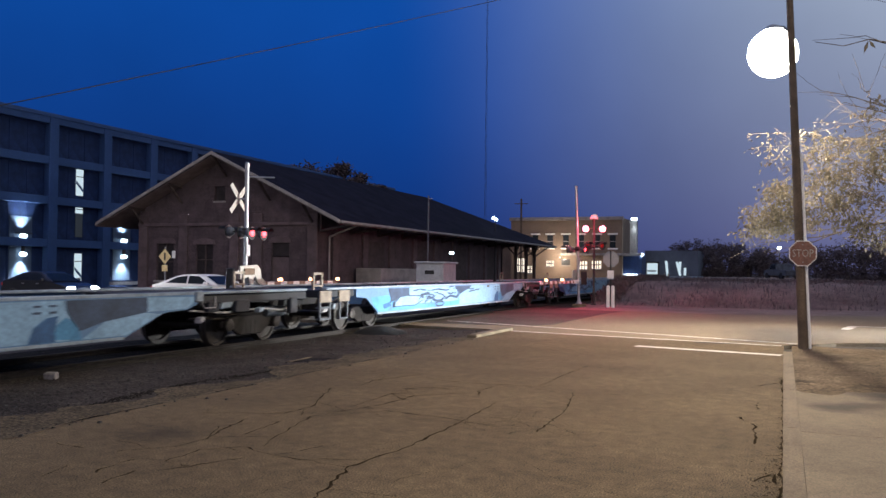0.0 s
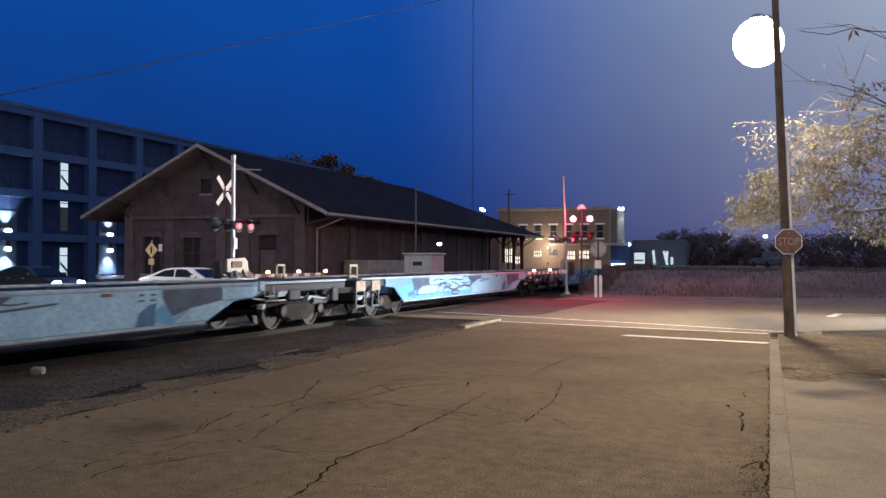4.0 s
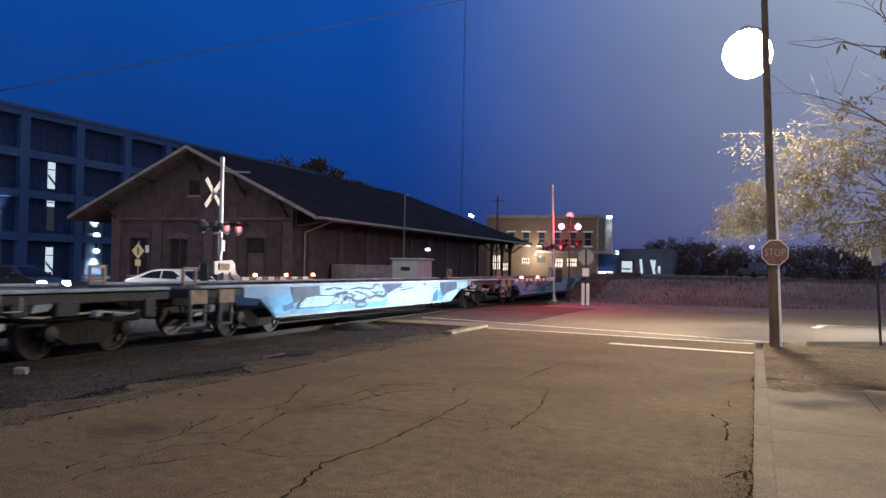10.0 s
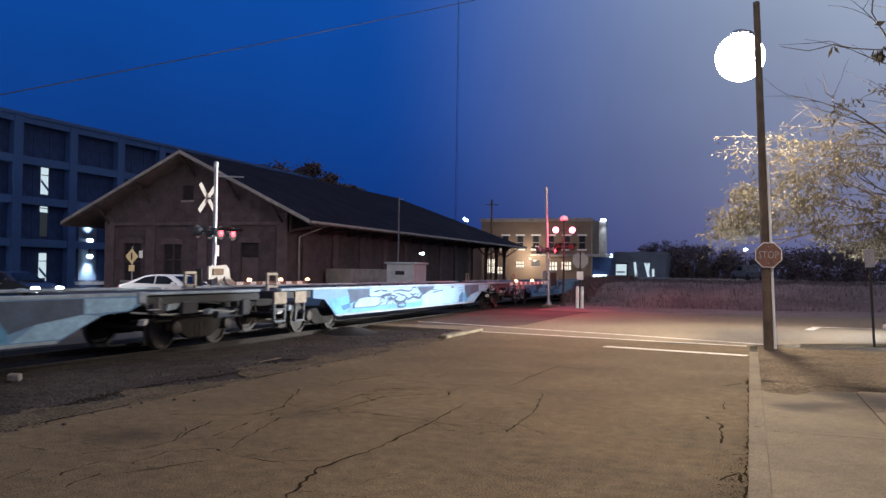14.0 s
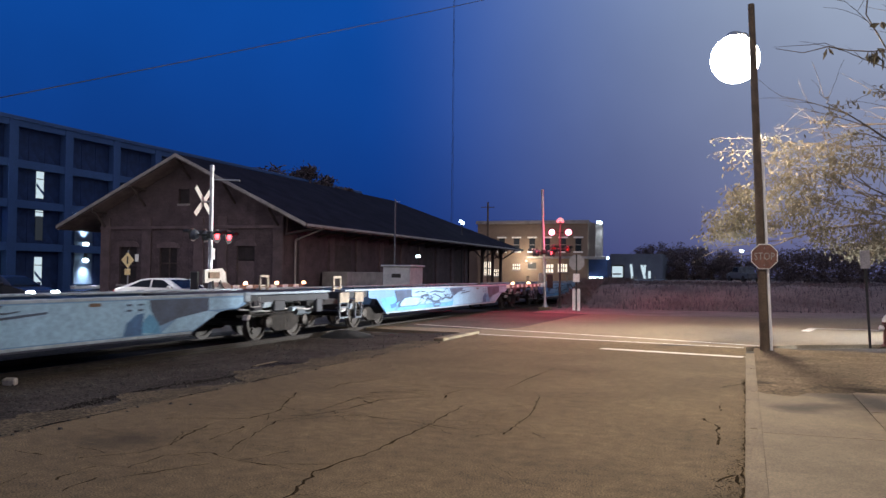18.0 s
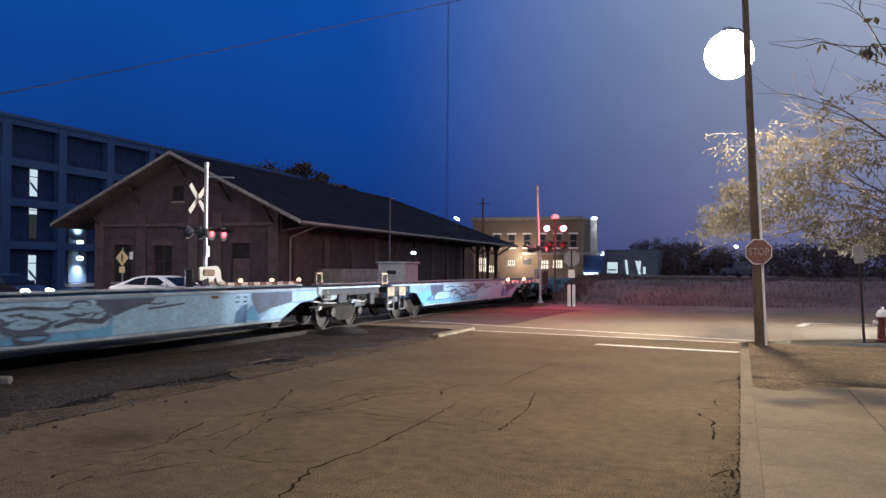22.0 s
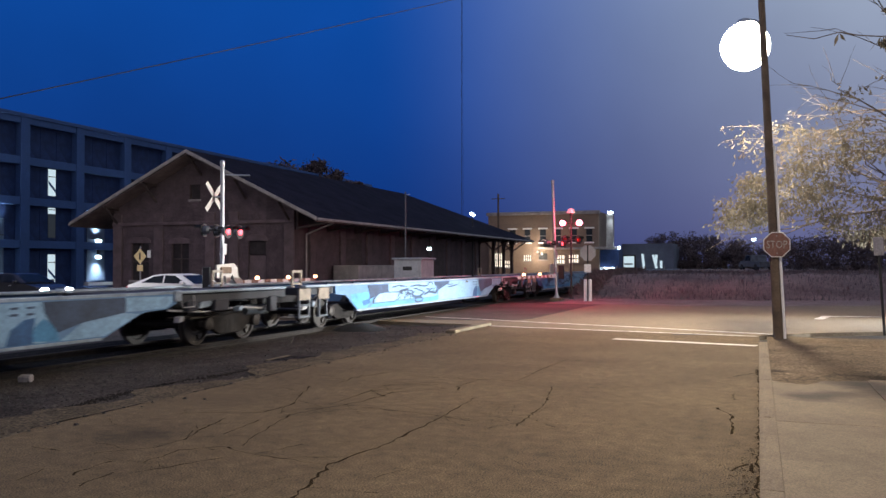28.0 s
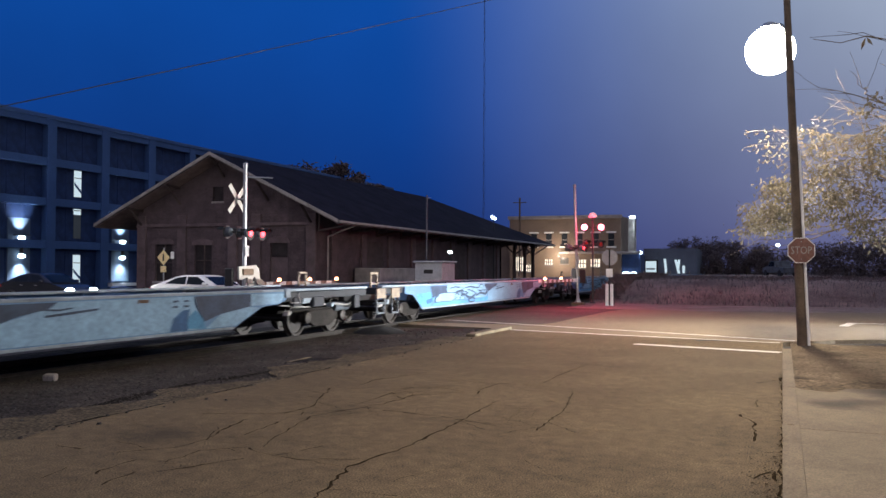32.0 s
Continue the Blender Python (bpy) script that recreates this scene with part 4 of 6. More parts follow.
def graffiti(car):
    """Sprayed panels on the side that faces the street."""
    x = HALF - 0.001
    r = random.Random(3)

    def layer(name, material, shapes, dx, label=""):
        for pts in shapes:
            bm = bmesh.new()
            blob(bm, pts, x + dx)
            part(name, bm, material, car, label)

    b, t = LOW + 0.045, TOP - 0.075
    layer("graffiti_white", SPRAY_WHITE, (((0.02, b), (4.66, b), (4.66, t), (1.25, t), (0.9, 0.97), (0.1, 0.80)), ((4.92, b), (5.9, b), (6.78, 0.79), (6.38, 0.83), (5.4, 0.72)),
                                          ((6.42, 0.84), (7.5, 0.86), (7.7, 0.98), (7.7, t - 0.02), (6.42, t)), ((-4.15, 0.62), (-0.1, 0.60), (0.0, 0.8), (-0.2, t), (-4.15, t))), 0.004, "white sprayed ground coat")
    layer("graffiti_blue", SPRAY_CYAN, (((-6.7, 0.87), (-5.65, 0.91), (-5.2, 0.75), (-5.45, 0.60), (-5.7, b), (-6.25, b), (-6.55, 0.62)), ((-5.6, b), (0.05, b), (0.1, 0.64), (-0.7, 0.58), (-1.6, 0.54), (-3.2, 0.56), (-5.2, 0.57)),
                                        ((4.33, 0.50), (4.40, 0.72), (4.58, 0.84), (4.76, 0.72), (4.86, 0.60), (4.9, b))), 0.008, "cyan sprayed shapes")
    layer("graffiti_lobe", SPRAY_BLUE, (((3.85, b), (3.95, 0.70), (4.2, 0.84), (4.42, 0.86), (4.36, 0.6), (4.38, b)), ((-6.0, 0.66), (-5.5, 0.72), (-5.45, 0.60), (-5.9, 0.52))), 0.0105, "deep blue sprayed lobe")
    layer("graffiti_dark", SPRAY_DARK, (((4.55, t), (6.4, t), (6.4, 0.84), (5.4, 0.73), (4.86, 0.60), (4.74, 0.74), (4.6, 0.90)), ((-5.65, t), (-4.2, t), (-4.18, 0.82), (-4.9, 0.81), (-5.5, 0.69), (-5.52, 0.91)),
                                        ((-0.4, t), (1.25, t), (1.08, 1.0), (0.55, 0.92), (0.13, 0.80), (-0.18, 0.95))), 0.013, "dark sprayed shapes")
    layer("graffiti_arch", SPRAY_DARK, (((-5.3, 0.56), (-5.25, 0.70), (-4.9, 0.85), (-4.4, 0.88), (-3.15, 0.85), (-3.0, 0.72), (-3.75, 0.555)),), 0.0155, "dark outline of a sprayed arch")
    layer("graffiti_arch", SPRAY_WHITE, (((-5.2, 0.585), (-5.15, 0.69), (-4.85, 0.82), (-4.4, 0.85), (-3.25, 0.82), (-3.12, 0.72), (-3.8, 0.58)),), 0.018, "pale sprayed arch")

    # tangled illegible tag: bands and rings of dark paint over the pale coat
    def band(bm, pts, w, dx):
        pts = [Vector(p) for p in pts]
        lo, hi = [], []
        for i, p in enumerate(pts):
            d = (pts[min(i + 1, len(pts) - 1)] - pts[max(i - 1, 0)]).normalized()
            n = Vector((-d.y, d.x)) * w * (0.6 + 0.4 * math.sin(math.pi * (i + 0.5) / len(pts)))
            lo.append(bm.verts.new((x + dx, *(p - n))))
            hi.append(bm.verts.new((x + dx, *(p + n))))
        for i in range(len(pts) - 1):
            bm.faces.new((lo[i], lo[i + 1], hi[i + 1], hi[i]))

    def ring(bm, cy, cz, ry, rz, w, dx, a0=0, a1=360):
        band(bm, [(cy + ry * math.cos(radians(a0 + (a1 - a0) * i / 14)), cz + rz * math.sin(radians(a0 + (a1 - a0) * i / 14))) for i in range(15)], w, dx)

    dark, pale = bmesh.new(), bmesh.new()
    band(dark, ((-3.9, 1.0), (-3.4, 1.03), (-2.7, 1.0)), 0.03, 0.016)
    band(dark, ((-3.35, 0.86), (-2.8, 0.90), (-2.4, 0.87), (-1.9, 0.91)), 0.045, 0.0164)
    band(dark, ((-2.65, 0.98), (-1.9, 1.02), (-1.2, 0.97), (-0.75, 1.0)), 0.028, 0.0168)
    band(dark, ((-3.0, 0.62), (-2.7, 0.80), (-2.45, 0.74), (-2.5, 0.6)), 0.05, 0.0172)
    band(dark, ((-1.3, 0.70), (-0.8, 0.78), (-0.2, 0.72), (0.02, 0.82)), 0.04, 0.0176)
    band(dark, ((-0.30, 0.70), (-0.08, 0.84), (-0.12, 0.98), (-0.35, 1.04)), 0.04, 0.018)
    band(dark, ((-1.2, 0.88), (-0.7, 0.86), (-0.4, 0.92)), 0.035, 0.0184)
    ring(dark, -1.88, 0.75, 0.50, 0.10, 0.05, 0.0188)
    ring(dark, -1.75, 0.55, 0.36, 0.075, 0.035, 0.0192)
    ring(dark, -0.72, 1.03, 0.24, 0.055, 0.022, 0.0196)
    for k in range(9):
        y0 = -3.5 + 0.37 * k
        band(dark, ((y0, 0.62 + 0.2 * r.random()), (y0 + 0.15, 0.7 + 0.2 * r.random()), (y0 + r.uniform(0.3, 0.5), 0.62 + 0.3 * r.random())), 0.022, 0.02 + 0.0003 * k)
    for k in range(10):
        y0 = -3.6 + 0.33 * k
        z0 = 0.66 + 0.36 * r.random()
        band(pale, ((y0, z0), (y0 + 0.22, z0 + 0.03), (y0 + r.uniform(0.35, 0.6), z0 - 0.02)), 0.028, 0.024 + 0.0003 * k)
    ring(pale, -1.88, 0.76, 0.3, 0.05, 0.03, 0.0275)
    part("graffiti_tag", dark, SPRAY_DARK, car, "dark tangled sprayed tag")["kind"] = "stuff"
    part("graffiti_tag", pale, SPRAY_WHITE, car, "pale sprayed highlights")["kind"] = "stuff"
    streak = bmesh.new()
    band(streak, ((1.0, 0.885), (1.5, 0.915), (2.1, 0.955)), 0.022, 0.0145)
    band(streak, ((0.62, 0.93), (0.8, 1.0), (1.3, 0.97), (1.55, 1.0)), 0.015, 0.0149)
    part("graffiti_streak", streak, SPRAY_DARK, car, "dark sprayed streak")
    part("rust_patch", bbox(x, x + 0.006, 3.02, 3.3, t - 0.08, t - 0.02), CRANK_RUST, car, "brown rust patch")
    for y0, z0 in ((3.95, 1.0), (4.25, 1.0), (3.95, 0.90), (4.25, 0.90)):
        part("data_plate", bbox(x, x + 0.012, y0, y0 + 0.14, z0, z0 + 0.035), SPRAY_DARK, car)


first_car = well_car()
PASSES = (0.0, 2.23, 5.81, 9.32, 12.80, 16.25, 19.67, 23.15, 26.66, 30.17, 32.0)
GONE = [-0.623 * CAR_LENGTH] + [CAR_LENGTH * i for i in range(9)] + [8.522 * CAR_LENGTH]
START_Y = 19.31 + GONE[0]
train = [(first_car, START_Y)] + [(copy_thing(first_car, pose(TX, START_Y + CAR_LENGTH * k, RAIL_TOP)), START_Y + CAR_LENGTH * k) for k in range(-10, 8) if k]

# ---- crossing signals ----


def crossbuck(parent, m):
    for a in (45, -45):
        b = part("crossbuck_blade", bbox(-0.085, 0.085, -0.008, 0.008, -0.61, 0.61, bevel=0.004), BUCK_WHITE, parent, "white reflective crossbuck blade", m=m @ pose(0, 0.004 if a > 0 else -0.014, 0, 0, a, 0))


def flasher(parent, m, lit, lens=0.106):
    hood = part("lamp_hood", turned(bmesh.new(), ((0.07, -0.19), (0.13, -0.15), (0.155, -0.06), (0.155, 0.0), (0.145, 0.0), (0.14, -0.02)), 20), DULL_GREY, parent, "dull metal lamp case", True, m=m @ pose(0, 0, 0, 90, 0, 0))
    back = part("lamp_target", turned(bmesh.new(), ((0.215, -0.012), (0.215, 0.0), (0.16, 0.002)), 24), BLACK, parent, "round black lamp backing disc", m=m @ pose(0, 0, 0, 90, 0, 0))
    part("lens", turned(bmesh.new(), ((lens, 0.004), (lens * 0.9, 0.03), (lens * 0.55, 0.05), (lens * 0.14, 0.055)), 20), lit or RED_LENS, parent, "red signal lens", True, m=m @ pose(0, 0, 0, 90, 0, 0))
    visor = bmesh.new()
    arc = [(0.16 * math.cos(radians(20 + i * 15.5)), 0.16 * math.sin(radians(20 + i * 15.5))) for i in range(10)]
    near, far = [visor.verts.new((x, 0, z)) for x, z in arc], [visor.verts.new((x, -0.28, z + 0.02)) for x, z in arc]
    for i in range(9):
        visor.faces.new((near[i], near[i + 1], far[i + 1], far[i]))
    bmesh.ops.solidify(visor, geom=visor.faces[:], thickness=0.006)
    part("visor", visor, BLACK, parent, m=m)


def gate_arm(parent, m, length, lamps):
    arm = bmesh.new()
    box(arm, -0.022, 0.022, 0.8, 0.8 + 0.4 * int(length / 0.4), -0.06, 0.06, bevel=0.006)
    ob = part("gate_arm", arm, SIGN_WHITE, parent, "white gate arm with red stripes", m=m)
    for i in range(0, int(length / 0.4), 2):
        y = 0.8 + i * 0.4
        part("red_stripe", bbox(-0.026, 0.026, y, y + 0.398, -0.063, 0.063), STRIPE_RED, ob)
    for y in lamps:
        lampb = bmesh.new()
        box(lampb, -0.05, 0.05, y - 0.06, y + 0.06, 0.03, 0.075, bevel=0.008)
        part("lamp_base", lampb, BLACK, ob)
        part("gate_lamp", turned(bmesh.new(), ((0.06, 0.07), (0.075, 0.10), (0.07, 0.15), (0.03, 0.18)), 12, pose(0, y, 0)), AMBER_GLOW, ob, "small glowing gate lamp", True)
    ext = bmesh.new()
    box(ext, -0.06, 0.06, 0.12, 0.95, -0.09, 0.09, bevel=0.02)
    part("arm_bracket", ext, WHITE_PAINT, parent, m=m)
    return ob


def signal(x, y, top, buck, facing, label, lit_front, lit_back, arm_turn, arm_length, arm_lamps):
    """A mast with crossbuck, two pairs of flashers and a gate, its foot at x, y."""
    s = thing("crossing_signal", label, "railroad signal", pose(x, y, 0), "crossing signals")
    part("foundation", bbox(-0.3, 0.3, -0.3, 0.3, -0.1, 0.06, bevel=0.03), CONCRETE, s)
    bm = bmesh.new()
    turned(bm, ((0.17, 0.06), (0.17, 0.09), (0.085, 0.22), (0.07, 0.4), (0.065, top - 0.15), (0.078, top - 0.14), (0.078, top), (0.02, top + 0.03)), 16)
    part("mast", bm, ALU, s, "round aluminium mast", True)
    f = pose(0, 0, 0, 0, 0, facing)
    if buck:
        crossbuck(s, pose(0, 0, buck) @ f @ pose(0, 0.30, 0))
        part("buck_bracket", rods(((0, 0, buck), (0, 0.3, buck), 0.03)), ALU, s, m=f)
    z = 2.82
    bm = rods(((-0.5, 0, z), (0.5, 0, z), 0.035), ((-0.33, -0.44, z), (-0.33, 0.44, z), 0.025), ((0.33, -0.44, z), (0.33, 0.44, z), 0.025))
    box(bm, -0.12, 0.12, -0.1, 0.1, z - 0.1, z + 0.12, bevel=0.02)
    part("cross_arm", bm, BLACK, s, m=f)
    for i, dx in enumerate((-0.5, 0.5)):
        flasher(s, f @ pose(dx * 0.66, -0.44, z - 0.05), lit_front[i])
        flasher(s, f @ pose(dx * 0.66, 0.44, z, 0, 0, 180), lit_back[i])
    part("sign_plate", bbox(-0.1, 0.1, -0.012, 0.0, 2.05, 2.4, bevel=0.004), SIGN_BACK, s, "small pale plate", m=f @ pose(0, -0.09, 0))
    # gate mechanism with counterweights
    g = pose(0, 0, 1.12, 0, 0, arm_turn)
    mech = bmesh.new()
    box(mech, -0.30, 0.0, -0.64, -0.54, -0.12, 0.55, bevel=0.03)
    part("gate_machine", mech, BLACK, s, "dark grey gate machine case", m=g)
    part("gate_crank", bbox(0.2, 0.26, -0.40, 0.16, 0.34, 0.54, bevel=0.02), CRANK_RUST, s, "rusty crank box on the counterweight", m=g)
    cw = pr(((-0.57, 0.61), (0.38, 0.66), (0.55, 0.53), (0.57, 0.25), (0.86, 0.12), (0.86, -0.02), (0.62, -0.04), (0.38, 0.10), (0.29, 0.315), (0.18, 0.25), (0.18, 0.07),
             (-0.08, 0.07), (-0.10, 0.28), (-0.32, 0.25), (-0.36, 0.19), (-0.56, 0.20)), "x", 0.13, 0.2, 0.01)
    part("counterweight", cw, BUCK_WHITE, s, "white counterweight arm", m=g)
    gate_arm(s, g @ pose(0.02, 0, 0.05), arm_length, arm_lamps)
    return s


# the far-side signal faces the cross street; its back pair glows towards the camera
left_signal = signal(-15.9, 23.0, 5.02, 3.88, 90, "aluminium crossing signal with crossbuck, flashers and lowered gate", (RED_GLOW, RED_GLOW), (None, None), 0, 5.6, (2.0, 4.03, 6.02))
bell_arm = part("bell_arm", rods(((0, 0, 4.58), (0.82, 0.30, 4.56), 0.025)), ALU, left_signal, "thin side arm")
right_signal = signal(-9.55, 42.6, 6.0, 0, 90, "white crossing signal mast with glowing red flashers", (RED_GLOW, None), (None, None), 180, 6.4, (3.3, 6.2))
right_signal.matrix_basis = pose(-9.57, 42.6, 0, 0, -1.8, 0)
# the flasher mast that glares red towards the street
flash_mast = thing("flasher_mast", "dark mast with two bright red flashing lamps", "railroad signal", pose(-8.95, 43.2, 0), "crossing signals")
part("mast", turned(bmesh.new(), ((0.14, 0.0), (0.14, 0.04), (0.055, 0.1), (0.05, 4.5), (0.02, 4.55)), 14), BLACK, flash_mast, smooth=True)
part("cross_arm", rods(((-0.5, 0, 3.85), (0.5, 0, 3.85), 0.03)), BLACK, flash_mast, m=pose(0, 0, 0, 0, 0, 10))
for dx in (-0.42, 0.42):
    flasher(flash_mast, pose(0, 0, 0, 0, 0, 10) @ pose(dx, -0.1, 3.85), RED_HOT, 0.15)
part("bell", turned(bmesh.new(), ((0.2, 4.36), (0.22, 4.42), (0.16, 4.55), (0.05, 4.6)), 18), WHITE_PAINT, flash_mast, "white bell on the mast top", True)
part("cross_arm", rods(((-0.45, 0, 3.0), (0.45, 0, 3.0), 0.03)), BLACK, flash_mast, m=pose(0, 0, 0, 0, 0, 40))
for dx in (-0.4, 0.4):
    flasher(flash_mast, pose(0, 0, 0, 0, 0, 40) @ pose(dx, -0.1, 3.0), None)


def octagon(r, y0, y1, bevel=0.003):
    return pr([(r * math.cos(radians(22.5 + 45 * i)), r * math.sin(radians(22.5 + 45 * i))) for i in range(8)], "y", y0, y1, bevel)


# stop sign seen from behind, with a white post sleeve
back_stop = thing("stop_sign", "back of a stop sign on a post with a white sleeve", "stop sign", pose(-7.84, 41.8, 0))
part("sign_plate", octagon(0.41, 0.0, 0.006), SIGN_BACK, back_stop, "bare metal back of the sign", m=pose(0, 0.04, 2.30))
part("post", bbox(-0.03, 0.03, -0.025, 0.025, 0, 2.70, bevel=0.006), BLACK, back_stop)
for x in (-0.115, 0.115):
    part("sleeve", turned(bmesh.new(), ((0.09, -0.05), (0.085, 0.02), (0.08, 0.95), (0.07, 1.0), (0.02, 1.02)), 18), WHITE_PAINT, back_stop, "white post sleeve", True, m=pose(x, -0.02, 0))
part("small_plate", bbox(-0.16, 0.16, -0.03, -0.026, 1.35, 1.75, bevel=0.001), SIGN_WHITE, back_stop, "small pale plate")

# wooden utility pole with the stop sign and the street lamp
pole = thing("utility_pole", "weathered wooden utility pole with a pale conduit", "utility pole", pose(0.42, 21.42, -0.02))
LEAN = pose(0, 0, 0, -0.4, -2.2, 0)
part("pole_shaft", turned(bmesh.new(), ((0.115, -0.05), (0.108, 0.5), (0.10, 2.5), (0.085, 6), (0.075, 8.2), (0.02, 8.22)), 18), POLE_WOOD, pole, smooth=True, m=LEAN)
part("conduit", rods(((0.14, -0.03, 0.0), (0.118, -0.03, 4.5), 0.032)), WHITE_PAINT, pole, "pale conduit pipe", m=LEAN)
arm_to = Vector(STREET_LAMP) - Vector((0.42, 21.42, 0)) + Vector((0.06, -0.14, 0.70))
part("lamp_arm", rods(((-0.25, 0, 7.3), (arm_to.x * 0.6 - 0.05, arm_to.y * 0.55, 8.0), 0.028), ((arm_to.x * 0.6 - 0.05, arm_to.y * 0.55, 8.0), tuple(arm_to), 0.028)), BLACK, pole, "dark lamp arm")
lum = thing("street_lamp", "bright warm street lamp with a globe enlarged for its glare", "street lamp", pose(*STREET_LAMP))
part("housing", turned(bmesh.new(), ((0.24, 0.60), (0.26, 0.64), (0.18, 0.74), (0.08, 0.78), (0.03, 0.79)), 24), CABINET_ALU, lum, smooth=True)
# globe oversized to stand in for the lamp's glare
part("globe", turned(bmesh.new(), [(max(0.02, 0.66 * math.sin(math.pi * k / 26)), -0.66 * math.cos(math.pi * k / 26)) for k in range(24)], 64), LAMP_GLOW, lum, "warm white globe, oversized for the lamp's glare", True)
tall = thing("lamp_post", "tall aluminium street lamp post beside the pavement", "lamp post", pose(4.4, 11.0, -0.02))
part("post", turned(bmesh.new(), ((0.14, -0.05), (0.14, 0.05), (0.09, 0.12), (0.055, 11.6), (0.02, 11.65)), 16), ALU, tall, smooth=True)
part("arm", rods(((0, 0, 11.4), (-1.3, 0, 11.95), 0.03), ((-1.3, 0, 11.95), (-2.5, 0, 11.92), 0.03)), ALU, tall)
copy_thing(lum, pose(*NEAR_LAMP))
# post and globe for the made-up lamp beyond the track
copy_thing(tall, pose(TRACK_FILL[0] + 2.5, TRACK_FILL[1], -2.25))
copy_thing(lum, pose(TRACK_FILL[0], TRACK_FILL[1], TRACK_FILL[2] + 0.75))
stop = thing("stop_sign", "faded red stop sign fixed to the utility pole", "stop sign", pose(0.40, 21.26, 2.17))
part("sign_plate", octagon(0.315, -0.004, 0.004), SIGN_WHITE, stop, "white rim")
part("sign_face", octagon(0.295, -0.008, -0.005, 0), SIGN_RED, stop, "faded red face")
part("lettering", text_mesh("STOP", 0.25), BUCK_WHITE, stop, "white letters", m=pose(0, -0.010, -0.005, 90, 0, 0) @ Matrix.Diagonal((0.76, 1, 1, 1)))
part("bolt", rods(((0, 0.0, 0.2), (0, -0.014, 0.2), 0.012), ((0, 0.0, -0.2), (0, -0.014, -0.2), 0.012)), ALU, stop)

# narrow sign post and hydrant on the corner
post = thing("sign_post", "thin dark sign post with a small pale plate", "sign post", pose(2.86, 23.27, -0.02, 0, -3.0, 0))
part("post", bbox(-0.03, 0.03, -0.02, 0.02, 0, 2.2, bevel=0.004), BLACK, post)
part("plate", bbox(-0.11, 0.11, -0.03, -0.022, 1.95, 2.4, bevel=0.002), SIGN_BACK, post, "small pale metal plate")
hydrant = thing("fire_hydrant", "dark red fire hydrant with a pale bonnet", "fire hydrant", pose(3.36, 24.0, -0.02))
part("barrel", turned(bmesh.new(), ((0.17, 0), (0.17, 0.05), (0.12, 0.07), (0.11, 0.55), (0.15, 0.57), (0.15, 0.62), (0.03, 0.63)), 18), HYDRANT_RED, hydrant, smooth=True)
part("bonnet", turned(bmesh.new(), ((0.15, 0.62), (0.14, 0.70), (0.09, 0.78), (0.035, 0.80), (0.035, 0.86), (0.01, 0.87)), 18), SIGN_WHITE, hydrant, "pale rounded bonnet", True)
for a in (-90, 90, 180):
    part("outlet_cap", turned(bmesh.new(), ((0.06, 0.08), (0.06, 0.15), (0.075, 0.15), (0.075, 0.2), (0.03, 0.22)), 12, pose(0, 0, 0.46, 90, 0, a)), SIGN_WHITE if a == -90 else HYDRANT_RED, hydrant, smooth=True)

# yellow diamond warning sign before the depot
warn = thing("warning_sign", "yellow diamond warning sign with a small plate below", "traffic sign", pose(-28.2, 34.0, -0.1))
part("post", bbox(-0.03, 0.03, 0.0, 0.05, 0, 2.75, bevel=0.005), ALU, warn)
part("diamond", bbox(-0.27, 0.27, -0.012, 0, -0.27, 0.27, bevel=0.004, m=pose(0, 0, 2.27, 0, 45, 0)), SIGN_YELLOW, warn, "yellow diamond plate")
part("symbol", bbox(-0.045, 0.045, -0.018, -0.014, 2.1, 2.45), BLACK, warn, "black bar symbol")
part("small_plate", bbox(-0.17, 0.17, -0.012, 0, 1.55, 1.85, bevel=0.003), SIGN_YELLOW, warn, "small square plate")
part("side_plate", bbox(0.42, 0.62, 0.0, 0.01, 2.2, 2.55), SIGN_WHITE, warn)

# signal bungalow beside the track
hut = thing("signal_cabinet", "dull aluminium railway signal cabinet", "signal cabinet", pose(-16.8, 41.0, -0.1))
part("body", bbox(-0.75, 0.75, -0.6, 1.2, 0.1, 2.1, bevel=0.03), CABINET_ALU, hut)
part("roof", bbox(-0.85, 0.85, -0.7, 1.3, 2.1, 2.2, bevel=0.03), CABINET_ALU, hut)
part("door", bbox(-0.6, 0.6, -0.62, -0.603, 0.3, 1.95, bevel=0.008), CABINET_ALU, hut, "hinged cabinet door")
part("louvre", bbox(-0.25, 0.25, -0.64, -0.625, 1.55, 1.75), BLACK, hut)
part("base", bbox(-0.8, 0.8, -0.65, 1.25, -0.05, 0.1), CONCRETE, hut)
cable_pole = thing("cable_pole", "thin grey steel pole behind the signal cabinet", "pole", pose(-17.83, 42.6, -0.1))
part("shaft", turned(bmesh.new(), ((0.09, 0.0), (0.09, 0.03), (0.05, 0.05), (0.04, 5.75), (0.01, 5.78)), 12), DULL_GREY, cable_pole, smooth=True)
part("cap_arm", rods(((-0.02, 0, 5.6), (0.25, 0, 5.62), 0.015)), CABINET_ALU, cable_pole)
hut_lamp = thing("pole_lamp", "small cold lamp on a short pole", "lamp", pose(-17.2, 44.5, -0.18))
part("pole", rods(((0, 0, 0), (0, 0, 2.75), 0.04)), BLACK, hut_lamp)
part("lamp_head", bbox(-0.12, 0.12, -0.1, 0.1, 2.74, 2.88, bevel=0.04), COLD_GLOW, hut_lamp, "glowing white lamp head")

# ---- depot ----
GY, GX0, GX1, EAVE_L, EAVE_R = 39.3, -34.4, -22.7, -36.4, -20.7
RX, EAVE_Z, RIDGE_Z, END_Y = -28.55, 4.12, 7.88, 81.8
ROOF_Y, HIP_Y = 38.0, 67.5


